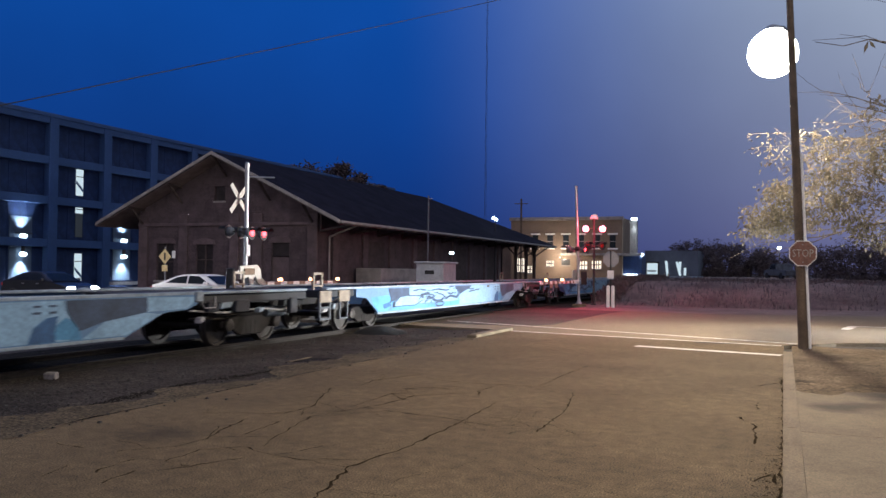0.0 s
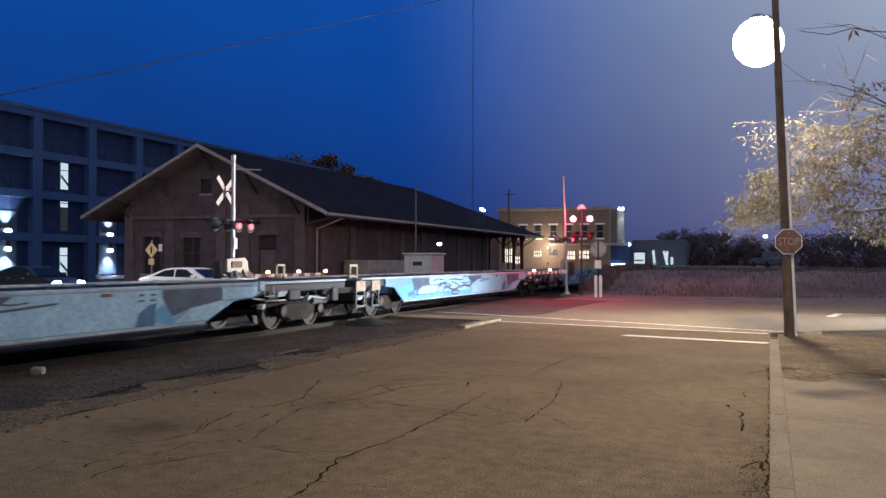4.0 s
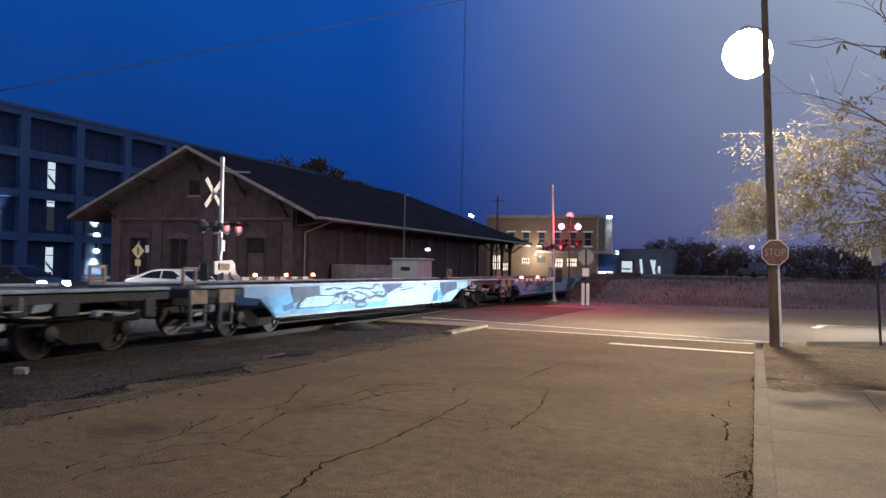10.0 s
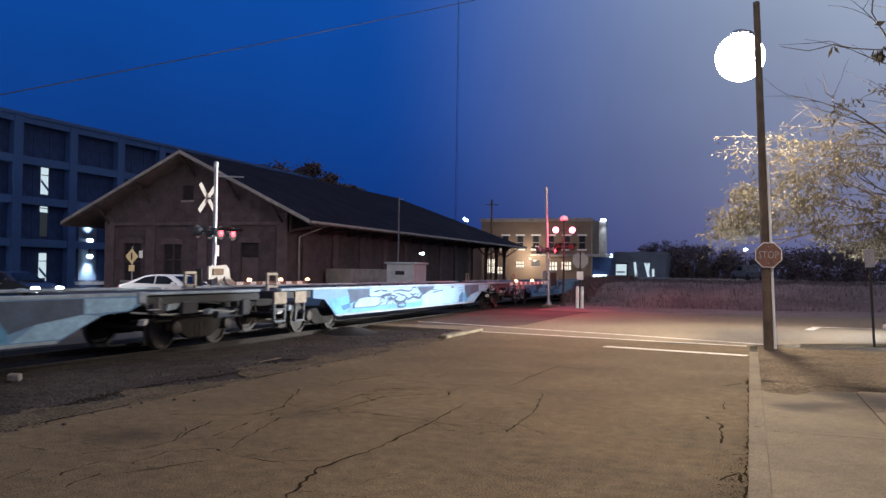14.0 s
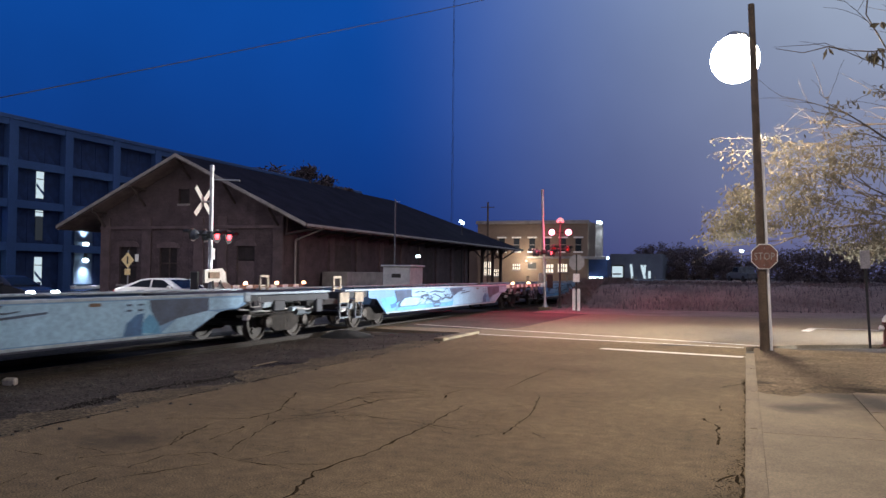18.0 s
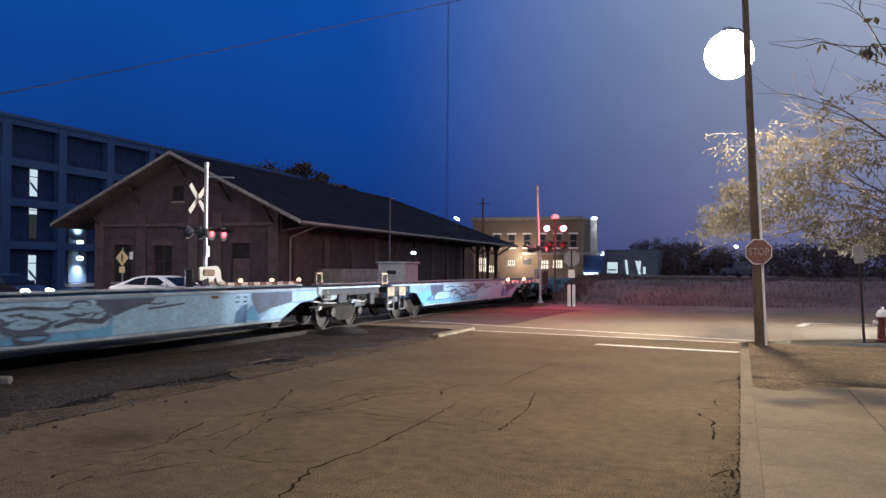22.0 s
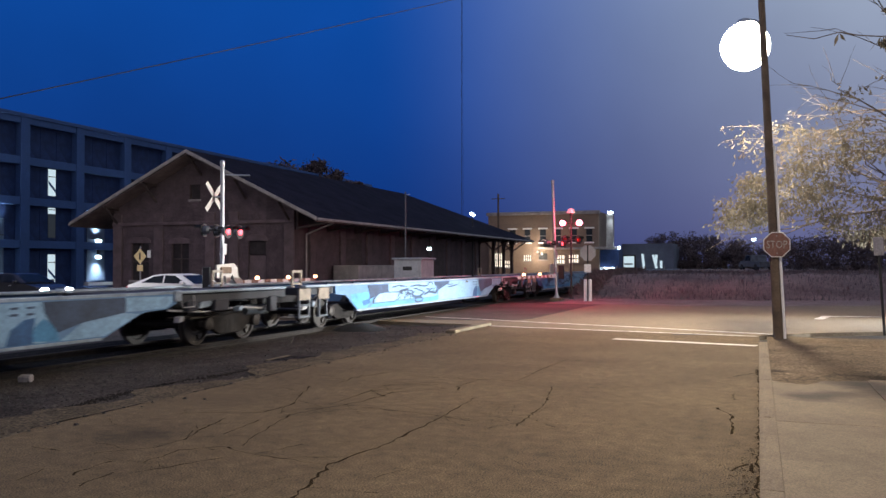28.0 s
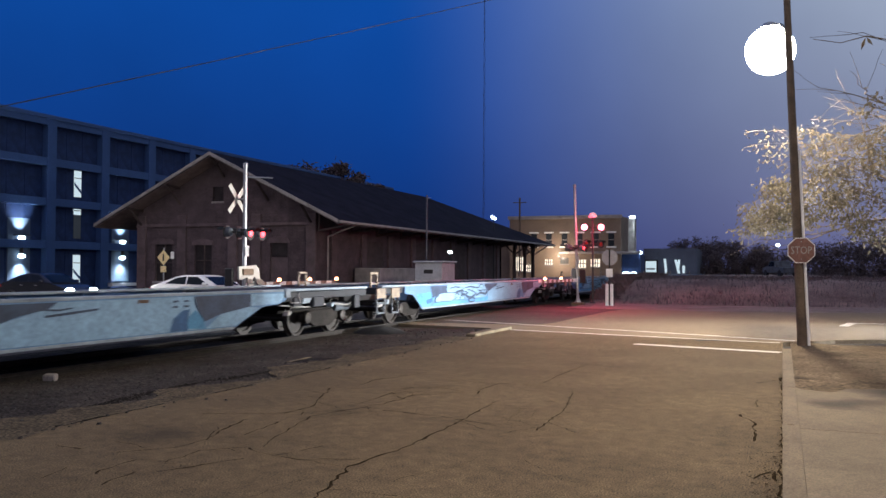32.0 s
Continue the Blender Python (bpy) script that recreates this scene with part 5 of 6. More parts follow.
def arch_outline(x, z0, w, h, rise):
    pts = [(x - w / 2, z0), (x + w / 2, z0), (x + w / 2, z0 + h)]
    pts += [(x + w / 2 * math.cos(radians(a)), z0 + h + rise * math.sin(radians(a))) for a in range(30, 180, 30)]
    return pts + [(x - w / 2, z0 + h)]


def depot():
    d = thing("depot_building", "old brick freight depot with a wide gabled roof", "building")
    wall_h = 4.6
    slope = (RIDGE_Z - EAVE_Z) / (RX - EAVE_L)

    def under(x):
        return RIDGE_Z - 0.22 - abs(x - RX) * slope
    # gable wall with real openings, in strips
    openings = [(-32.6, 0.9, 1.2, 2.1), (-29.9, 1.2, 1.15, 1.75), (-25.0, 0.05, 1.1, 3.0)]
    xs = sorted({GX0, GX1, RX, *[o[0] - o[2] / 2 for o in openings], *[o[0] + o[2] / 2 for o in openings], -29.3, -28.6})
    for a, b in zip(xs, xs[1:]):
        mid = (a + b) / 2
        o = next((o for o in openings if abs(mid - o[0]) < o[2] / 2), None)
        spans = [(-0.1, o[1]), (o[1] + o[3], None)] if o else [(-0.1, None)]
        if a == -29.3:
            spans = [(-0.1, 5.35), (6.15, None)]
        for lo, hi in spans:
            if hi is None:
                part("gable_wall", pr(((a, lo), (b, lo), (b, under(b)), (a, under(a))), "y", GY, GY + 0.4), BRICK, d, "weathered brown brick gable wall")
            elif hi > lo:
                part("gable_wall", bbox(a, b, GY, GY + 0.4, lo, hi), BRICK, d, "weathered brown brick gable wall")
    for x, z0, w, h in openings[:2]:
        part("window", bbox(x - w / 2, x + w / 2, GY + 0.16, GY + 0.2, z0, z0 + h), BOARDING, d, "dark boarded window")
        part("window_frame", rods(((x, GY + 0.13, z0), (x, GY + 0.13, z0 + h), 0.04), ((x - w / 2, GY + 0.13, z0 + h / 2), (x + w / 2, GY + 0.13, z0 + h / 2), 0.035), seg=6), TIMBER, d)
        part("window_head", pr(arch_outline(x, z0 + h - 0.02, w + 0.3, 0.12, 0.22), "y", GY - 0.06, GY + 0.02), BRICK_TRIM, d, "arched brick window head")
        part("window_sill", bbox(x - w / 2 - 0.12, x + w / 2 + 0.12, GY - 0.09, GY + 0.15, z0 - 0.14, z0, bevel=0.015), FASCIA, d)
    x, z0, w, h = openings[2]
    part("door", bbox(x - w / 2, x + w / 2, GY + 0.14, GY + 0.2, z0, z0 + 2.2), BRICK_TRIM, d, "tall weathered panelled door")
    part("transom", bbox(x - w / 2, x + w / 2, GY + 0.14, GY + 0.18, z0 + 2.25, z0 + h), BOARDING, d)
    part("window_head", pr(arch_outline(x, z0 + h - 0.02, w + 0.3, 0.1, 0.25), "y", GY - 0.06, GY + 0.02), BRICK_TRIM, d)
    part("attic_window", bbox(-29.25, -28.65, GY + 0.14, GY + 0.18, 5.35, 6.15), BOARDING, d, "small dark attic window")
    part("attic_frame", bbox(-29.36, -28.54, GY - 0.05, GY + 0.02, 5.23, 5.34, bevel=0.01), FASCIA, d)
    for x in (GX0 + 0.3, -31.3, -27.9, -26.4, GX1 - 0.3):
        part("pilaster", bbox(x - 0.3, x + 0.3, GY - 0.12, GY - 0.002, -0.1, min(wall_h, under(x) - 0.4), bevel=0.02), BRICK_TRIM, d, "brick pilaster")
    part("string_course", bbox(GX0 - 0.03, GX1 + 0.03, GY - 0.15, GY - 0.003, 3.95, 4.12, bevel=0.02), BRICK_TRIM, d)
    # long walls with pilasters and freight doors
    for s, x in ((1, GX1), (-1, GX0)):
        lo, hi = sorted((x, x - s * 0.4))
        part("long_wall", bbox(lo, hi, GY + 0.401, 71.0, -0.1, under(x) + 0.02), BRICK, d, "long brown brick side wall")
    part("back_wall", bbox(GX0, GX1, 70.6, 71.0, -0.1, 4.0), BRICK, d)
    for i in range(9):
        y = 41.0 + i * 3.6
        part("pilaster", bbox(GX1 + 0.003, GX1 + 0.14, y - 0.3, y + 0.3, -0.1, 3.7, bevel=0.02), BRICK_TRIM, d)
    for i in range(4):
        y = 46.0 + i * 7.2
        part("freight_door", bbox(GX1 + 0.01, GX1 + 0.09, y - 1.2, y + 1.2, 0.9, 3.3, bevel=0.02), TIMBER, d, "brown timber freight door")
    # roof slabs, hipped at the far end
    for s, xe in ((-1, EAVE_L), (1, EAVE_R)):
        bm = bmesh.new()
        flat = ((xe, ROOF_Y, EAVE_Z), (RX, ROOF_Y, RIDGE_Z), (RX, HIP_Y, RIDGE_Z), (xe, END_Y, EAVE_Z))
        hi, lo = ([bm.verts.new((x, y, z - t)) for x, y, z in flat] for t in (0, 0.18))
        bm.faces.new(hi), bm.faces.new(lo)
        for i in range(4):
            bm.faces.new((hi[i], hi[(i + 1) % 4], lo[(i + 1) % 4], lo[i]))
        part("roof_slope", bm, ROOFING, d, "dark shingle roof slope")
        # brown boards close the overhang from below
        wall_x = GX0 if s < 0 else GX1
        n_boards = 8
        for k in range(n_boards):
            xa, xb = (wall_x + (xe - wall_x) * (k + q) / n_boards for q in (0.02, 0.98))
            za, zb = (RIDGE_Z - 0.185 - abs(x - RX) * slope for x in (xa, xb))
            part("soffit_board", pr(((xa, za - 0.03), (xb, zb - 0.03), (xb, zb), (xa, za)), "y", ROOF_Y + 0.01, 71.0), SOFFIT, d, "soffit board with lamp light in its pale colour")
        for k in range(7):
            ya, yb = (ROOF_Y + 0.01 + (GY - ROOF_Y - 0.01) * (k + q) / 7 for q in (0.02, 0.98))
            part("soffit_board", pr(((wall_x, RIDGE_Z - 0.215 - abs(wall_x - RX) * slope), (RX, RIDGE_Z - 0.215), (RX, RIDGE_Z - 0.185), (wall_x, RIDGE_Z - 0.185 - abs(wall_x - RX) * slope)), "y", ya, yb), SOFFIT, d, "soffit board with lamp light in its pale colour")
    bm = bmesh.new()
    f = bm.faces.new([bm.verts.new(v) for v in ((EAVE_L, END_Y, EAVE_Z), (RX, HIP_Y, RIDGE_Z), (EAVE_R, END_Y, EAVE_Z))])
    bmesh.ops.solidify(bm, geom=[f], thickness=0.16)
    part("roof_hip", bm, ROOFING, d)
    for xe in (EAVE_L, EAVE_R):
        bm = pr(((xe, EAVE_Z - 0.15), (RX, RIDGE_Z - 0.15), (RX, RIDGE_Z + 0.025), (xe, EAVE_Z + 0.025)), "y", ROOF_Y - 0.08, ROOF_Y - 0.003)
        part("barge_board", bm, FASCIA, d, "pale board along the gable edge")
        lo, hi = sorted((xe, xe + (0.12 if xe > RX else -0.12)))
        part("gutter", bbox(lo, hi, ROOF_Y, END_Y, EAVE_Z - 0.16, EAVE_Z - 0.02, bevel=0.03), FASCIA, d, "pale eave gutter")
    part("downpipe", rods(((EAVE_R, 40.2, EAVE_Z - 0.1), (GX1 + 0.18, 40.2, EAVE_Z - 0.75), 0.05), ((GX1 + 0.18, 40.2, EAVE_Z - 0.75), (GX1 + 0.18, 40.2, 0), 0.05)), FASCIA, d, "pale downpipe")
    # timber brackets under the eaves
    def bracket(x, s, y):
        zt = under(x) - 0.05
        return rods(((x, y, zt - 1.1), (x + s * 1.7, y, zt - 1.7 * slope - 0.02), 0.07), ((x, y, zt - 0.05), (x + s * 1.8, y, zt - 1.8 * slope), 0.07), ((x, y, zt - 1.2), (x, y, zt), 0.07), seg=6)
    for i in range(10):
        part("eave_bracket", bracket(GX1 + 0.1, 1, 39.4 + i * 3.45), TIMBER, d, "diagonal timber eave bracket")
    for x in (GX0 + 0.3, -31.5, RX, -25.7, GX1 - 0.3):
        z = under(x)
        part("gable_bracket", rods(((x, GY, z - 1.0), (x, ROOF_Y + 0.1, z + 0.02), 0.07), ((x, GY, z - 0.1), (x, ROOF_Y + 0.05, z - 0.02), 0.07), seg=6), TIMBER, d)
    # open shed at the far end
    for y in (74.3, 77.6, 80.4):
        for x in (-22.5, -34.6) if y == 77.6 else (-22.5, -26.5, -30.6, -34.6):
            part("post", bbox(x - 0.13, x + 0.13, y - 0.13, y + 0.13, 0, EAVE_Z + 0.25, bevel=0.02), TIMBER, d, "timber post of the open shed")
        for e, x in ((1, -22.5), (-1, -34.6)):
            part("brace", rods(((x, y, EAVE_Z - 1.1), (x + e * 1.5, y, EAVE_Z - 0.12), 0.07), seg=6), TIMBER, d, "diagonal timber brace")
    for y in (74.3, 80.4):
        part("beam", bbox(-34.8, -22.3, y - 0.1, y + 0.1, EAVE_Z - 0.12, EAVE_Z + 0.13), TIMBER, d)
        for x, e in ((-22.5, -1), (-26.5, 1), (-26.5, -1), (-30.6, 1)):
            part("brace", rods(((x, y, EAVE_Z - 1.1), (x + e * 1.0, y, EAVE_Z - 0.08), 0.07), seg=6), TIMBER, d)
    part("beam", bbox(-22.6, -22.4, 71, 80.6, EAVE_Z + 0.135, EAVE_Z + 0.35), TIMBER, d)
    for y, e in ((74.3, 1), (77.6, -1), (77.6, 1), (80.4, -1), (80.4, 1)):
        part("brace", rods(((-22.5, y, EAVE_Z - 1.1), (-22.5, y + e * 1.1, EAVE_Z + 0.1), 0.07), seg=6), TIMBER, d)
    return d


depot()
part("dock_slab", bbox(-22.5, -20.9, 43.2, 51.5, -0.1, 1.72, bevel=0.03), FASCIA, None, "")
bpy.data.objects["dock_slab"].name = "loading_dock"
tagged(bpy.data.objects["loading_dock"], "low weathered loading dock beside the depot wall", "loading dock")

# ---- parking garage ----
def garage():
    g = thing("parking_garage", "four-storey pale concrete building with dark bays", "building")
    X, bay, y0, n = -51.0, 5.5, 26.9, 15
    floors = (0.0, 3.35, 6.55, 9.55, 12.6)
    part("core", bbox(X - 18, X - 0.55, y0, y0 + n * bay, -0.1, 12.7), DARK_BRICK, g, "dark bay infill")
    part("roof", bbox(X - 18.2, X + 0.05, y0 - 0.2, y0 + n * bay + 0.2, 12.75, 13.05, bevel=0.03), GARAGE_WALL, g, "pale parapet")
    col = None
    for i in range(n + 1):
        m = pose(X, y0 + i * bay, 0)
        if col is None:
            col = part("column", bbox(-0.6, 0.0, -0.42, 0.42, -0.1, 12.75, bevel=0.02), GARAGE_WALL, g, "pale concrete column", m=m)
        else:
            again(col, m)
    beam = None
    for z in floors[1:]:
        for i in range(n):
            m = pose(X - 0.05, y0 + i * bay, z)
            if beam is None:
                beam = part("beam", bbox(-0.5, 0.0, 0.425, bay - 0.425, -0.32, 0.28, bevel=0.02), GARAGE_WALL, g, "pale spandrel beam", m=m)
            else:
                again(beam, m)
    win = None
    for k, z in enumerate(floors[:-1]):
        for i in range(n):
            for dy in (1.05, 2.65, 4.25):
                m = pose(X - 0.53, y0 + i * bay + dy, z + 0.75)
                if win is None:
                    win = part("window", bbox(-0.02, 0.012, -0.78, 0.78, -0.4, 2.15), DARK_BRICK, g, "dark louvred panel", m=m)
                else:
                    again(win, m)
    # lit stair windows
    yw = 51.9
    for z0, z1, f in ((7.15, 9.2, 1), (5.75, 6.2, 1), (0.4, 2.6, 1)):
        part("lit_window", bbox(X - 0.5, X - 0.46, yw - 0.36, yw + 0.36, z0, z1), WINDOW_GLOW, g, "tall lit stair window")
        part("window_bar", bbox(X - 0.46, X - 0.43, yw - 0.36, yw + 0.36, z0 + (z1 - z0) * 0.72 - 0.03, z0 + (z1 - z0) * 0.72 + 0.03), BLACK, g)
        if z1 - z0 > 1:
            part("stair_stringer", pr(((yw - 0.36, z0 + 0.9), (yw + 0.36, z0 + 0.25), (yw + 0.36, z0 + 0.5), (yw - 0.36, z0 + 1.15)), "x", X - 0.458, X - 0.445), GARAGE_WALL, g, "stair seen through the window")
    part("lit_window", bbox(X - 0.5, X - 0.46, yw - 0.36, yw + 0.36, 3.9, 5.7), WINDOW_DIM, g, "dim stair window")
    return g, X, y0, bay


garage_ob, GAX, GAY, BAY = garage()
part("lit_sill", bbox(GAX - 0.4, GAX + 0.25, 55.0, 59.4, 0.12, 0.36), WHITE_PAINT, garage_ob, "pale sill under a wall lamp")


def sconce(y, z):
    s = thing("wall_lamp", "wall lamp throwing light up and down the concrete", "wall lamp", pose(GAX - 0.5, y, z), "wall lamps of the garage")
    part("bracket", bbox(0, 0.25, -0.1, 0.1, -0.06, 0.06, bevel=0.02), BLACK, s)
    part("lamp_body", rods(((0.32, 0, -0.5), (0.32, 0, 0.5), 0.13)), BLACK, s)
    part("lamp_shade", bbox(-0.02, 0.62, -0.55, 0.55, 0.82, 0.87, bevel=0.01), BLACK, s, "dark flat shade")
    for dz in (-0.66, 0.66):
        part("lamp_lens", turned(bmesh.new(), ((0.04, -0.17), (0.19, -0.12), (0.26, 0.0), (0.22, 0.10), (0.05, 0.15)), 18), COLD_GLOW, s, "glowing lens", True, m=pose(0.32, 0, dz))
    # added pale panel, makes the lamp's wash show on the dark wall
    part("wall_panel", bbox(-0.02, 0.05, -1.0, 1.0, -2.6, 2.1, bevel=0.01), WASH_PANEL, s, "pale panel added to brighten the lamp's wash")
    lamp("wall_lamp_light", "SPOT", look((GAX + 0.02, y, z + 1.0), (GAX - 0.45, y, z + 2.3)), 1300, (0.75, 0.90, 1.0), 0.1, 85, 1.0)
    lamp("wall_lamp_light", "SPOT", look((GAX + 0.02, y, z - 0.95), (GAX - 0.45, y, z - 2.3)), 1500, (0.75, 0.90, 1.0), 0.1, 90, 1.0)


for y in (46.4, 56.6, 36.2):
    sconce(y, 3.1)

# ---- vehicles ----
def sedan(label, paint, m, lit):
    c = thing("sedan", label, "car", m, "waiting cars")
    body = ((-2.25, 0.32), (-2.3, 0.62), (-2.24, 0.92), (-2.05, 1.0), (-1.4, 1.03), (0.9, 0.98), (1.6, 0.88), (2.05, 0.76), (2.28, 0.58), (2.3, 0.36), (2.2, 0.24), (-2.15, 0.24))
    bm = pr(body, "y", -0.88, 0.88)
    for v in bm.verts:
        k = 1 - 0.12 * max(0, (abs(v.co.x) - 1.5) / 0.8) - 0.06 * max(0, v.co.z - 0.7)
        v.co.y *= k
    bmesh.ops.bevel(bm, geom=bm.edges[:], offset=0.05, segments=2, affect="EDGES")
    part("body", bm, paint, c, smooth=True)
    bm = bmesh.new()
    roof = ((-1.95, 1.0), (-1.05, 1.32), (-0.7, 1.38), (-0.1, 1.40), (0.25, 1.37), (0.38, 1.33), (1.15, 0.97))
    a = [[bm.verts.new((x, s * (0.78 - 0.5 * max(0, z - 0.98)), z)) for x, z in roof] for s in (-1, 1)]
    for i in range(len(roof) - 1):
        bm.faces.new((a[0][i], a[0][i + 1], a[1][i + 1], a[1][i]))
    bm.faces.new(a[0])
    bm.faces.new(a[1][::-1])
    bm.faces.new((a[0][0], a[1][0], a[1][-1], a[0][-1]))
    bmesh.ops.bevel(bm, geom=[e for e in bm.edges if e.calc_length() > 0.2], offset=0.03, segments=2, affect="EDGES")
    part("cabin", bm, paint, c, smooth=True)

    def pane(name, pts, label=""):
        b2 = bmesh.new()
        f = b2.faces.new([b2.verts.new(p) for p in pts])
        bmesh.ops.solidify(b2, geom=[f], thickness=0.012)
        part(name, b2, DARK_GLASS, c, label)
    for s in (-1, 1):
        def at(x, z):
            return (x, s * (0.795 - 0.5 * max(0, z - 0.98)), z)
        pane("side_window", [at(-1.45, 1.05), at(-0.95, 1.28), at(-0.45, 1.335), at(-0.40, 1.03)], "dark side window")
        pane("side_window", [at(-0.33, 1.03), at(-0.37, 1.338), at(0.12, 1.325), at(0.78, 1.02)])
        part("mirror", bbox(0.62, 0.78, min(s * 0.86, s * 1.02), max(s * 0.86, s * 1.02), 0.98, 1.12, bevel=0.04), paint, c)
        for x0 in (-0.72, 0.22):
            part("door_handle", bbox(x0, x0 + 0.18, min(s * 0.868, s * 0.895), max(s * 0.868, s * 0.895), 0.86, 0.89, bevel=0.006), ALU, c)
        part("headlight", bbox(1.98, 2.29, min(s * 0.42, s * 0.80), max(s * 0.42, s * 0.80), 0.52, 0.77, bevel=0.09), HEAD_GLOW if lit else WHITE_PAINT, c, "glaring headlight" if lit else "clear headlight")
        part("tail_light", bbox(-2.27, -2.1, min(s * 0.5, s * 0.79), max(s * 0.5, s * 0.79), 0.74, 0.90, bevel=0.03), RED_LENS, c, "red tail light")
        for x in (-1.38, 1.4):
            w = part("wheel", turned(bmesh.new(), ((0.2, -0.1), (0.3, -0.11), (0.325, -0.07), (0.325, 0.07), (0.3, 0.11), (0.2, 0.1)), 24), RUBBER, c, "black tyre", True, m=pose(x, s * 0.80, 0.325, 90, 0, 0))
            part("rim", turned(bmesh.new(), ((0.03, -0.105), (0.19, -0.112), (0.2, 0.0), (0.19, 0.112), (0.03, 0.105)), 18), ALU, w, "", True)
    pane("windscreen", [(1.10, -0.66, 1.01), (1.10, 0.66, 1.01), (0.42, 0.54, 1.335), (0.42, -0.54, 1.335)], "dark windscreen")
    pane("rear_window", [(-1.86, -0.62, 1.05), (-1.86, 0.62, 1.05), (-1.1, 0.52, 1.315), (-1.1, -0.52, 1.315)])
    part("grille", bbox(2.24, 2.31, -0.42, 0.42, 0.38, 0.56, bevel=0.01), BLACK, c)
    part("number_plate", bbox(-2.315, -2.29, -0.25, 0.25, 0.6, 0.72), SIGN_WHITE, c)
    return c


sedan("white sedan waiting at the lowered crossing gate", CAR_WHITE, pose(-21.35, 28.3, -0.004, 0, 0, -4), False)
sedan("dark sedan waiting with its headlights on", CAR_BLACK, pose(-30.35, 29.0, 0.0, 0, 0, -6), True)
sedan("dark sedan further back with its headlights on", CAR_BLACK, pose(-37.6, 29.6, 0.0, 0, 0, -5), True)
sedan("dark sedan on the cross street with its headlights on", CAR_BLACK, pose(13.9, 29.0, 0.0, 0, 0, 191), True)

# ---- far buildings ----
def far_building():
    y = 110.0
    b = thing("station_building", "two-storey beige building with lit windows", "building")
    part("wall", bbox(-34, -19.2, y, y + 9, -0.1, 8.6), FAR_WALL, b, "beige plaster wall")
    part("eave_lamp", bbox(-26.5, -26.0, y - 0.5, y - 0.25, 4.7, 5.05, bevel=0.08), WARM_GLOW, b, "small lamp on the wall")
    part("cornice", bbox(-34.2, -19.0, y - 0.25, y - 0.003, 8.3, 8.75, bevel=0.04), FASCIA, b)
    part("ledge", bbox(-27.0, -16.6, y - 0.9, y - 0.003, 3.75, 4.05, bevel=0.04), FASCIA, b, "pale ledge over the ground floor")
    part("side_wing", bbox(-47, -34.05, y + 0.6, y + 8, -0.1, 5.0), FAR_WALL, b, "low beige wing")
    part("wing_roof", bbox(-47.3, -34.1, y + 0.2, y + 8.3, 5.003, 5.3, bevel=0.04), FASCIA, b)
    for x in (-45.2, -43.0, -40.8, -38.6, -36.4):
        w_ob = part("window", bbox(x - 0.55, x + 0.55, y + 0.5, y + 0.597, 1.3, 3.0), WARM_GLOW if x < -40 else DARK_GLASS, b, "wing window")
        part("window_bar", bbox(x - 0.05, x + 0.05, y + 0.46, y + 0.498, 1.3, 3.0), BLACK, w_ob)
    for x, z, w, h, lit in ((-28.6, 2.3, 1.0, 0.75, 1), (-26.5, 2.45, 1.1, 0.8, 0), (-24.35, 1.95, 1.35, 1.05, 1), (-22.45, 2.05, 1.2, 1.0, 1), (-32.6, 1.5, 1.2, 1.8, 1), (-31.2, 1.4, 0.9, 0.9, 1)):
        w_ob = part("window", bbox(x - w / 2, x + w / 2, y - 0.06, y - 0.003, z, z + h), WARM_GLOW if lit else DARK_GLASS, b, "lit window" if lit else "dark window")
        for k in (-0.25, 0.0, 0.25):
            part("window_bar", bbox(x + k * w - 0.05, x + k * w + 0.05, y - 0.1, y - 0.062, z, z + h), BLACK, w_ob)
        part("window_bar", bbox(x - w / 2, x + w / 2, y - 0.095, y - 0.062, z + h * 0.5 - 0.05, z + h * 0.5 + 0.05), BLACK, w_ob)
        part("window_sill", bbox(x - w / 2 - 0.1, x + w / 2 + 0.1, y - 0.2, y - 0.003, z - 0.14, z - 0.01), FASCIA, w_ob)
    # tall dark sash windows upstairs, with pale lintels and sills
    for x in (-30.6, -28.6, -26.5, -24.5, -22.4, -20.4):
        w_ob = part("sash_window", bbox(x - 0.38, x + 0.38, y - 0.05, y - 0.003, 4.72, 6.42), DARK_GLASS, b, "tall dark sash window")
        part("lintel", bbox(x - 0.62, x + 0.62, y - 0.16, y - 0.003, 6.43, 6.62), SIGN_WHITE, w_ob, "pale lintel")
        part("window_sill", bbox(x - 0.62, x + 0.62, y - 0.2, y - 0.003, 4.53, 4.71), SIGN_WHITE, w_ob, "pale sill")
        part("window_bar", bbox(x - 0.38, x + 0.38, y - 0.08, y - 0.052, 5.52, 5.6), FASCIA, w_ob)
    # made-up lamp and light, added to brighten the beige facade
    part("porch_lamp", bbox(-27.3, -27.0, y - 0.5, y - 0.25, 3.3, 3.6, bevel=0.05), WARM_GLOW, b, "warm lamp added to light the facade")
    lamp("porch_light", "POINT", pose(-27.15, y - 2.2, 3.3), 1000, (1.0, 0.82, 0.62), 0.2)
    part("annexe", bbox(-19.15, -16.75, y + 0.5, y + 3.9, -0.1, 3.7), DARK_BRICK, b, "dark low annexe")
    part("lit_step", bbox(-19.0, -17.3, y + 0.2, y + 0.49, 1.2, 1.42), COLD_GLOW, b, "lit strip at the annexe foot")
    t = thing("lit_shaft", "tall narrow shaft washed by a cold lamp", "tower", pose(-17.9, 111.0, 0))
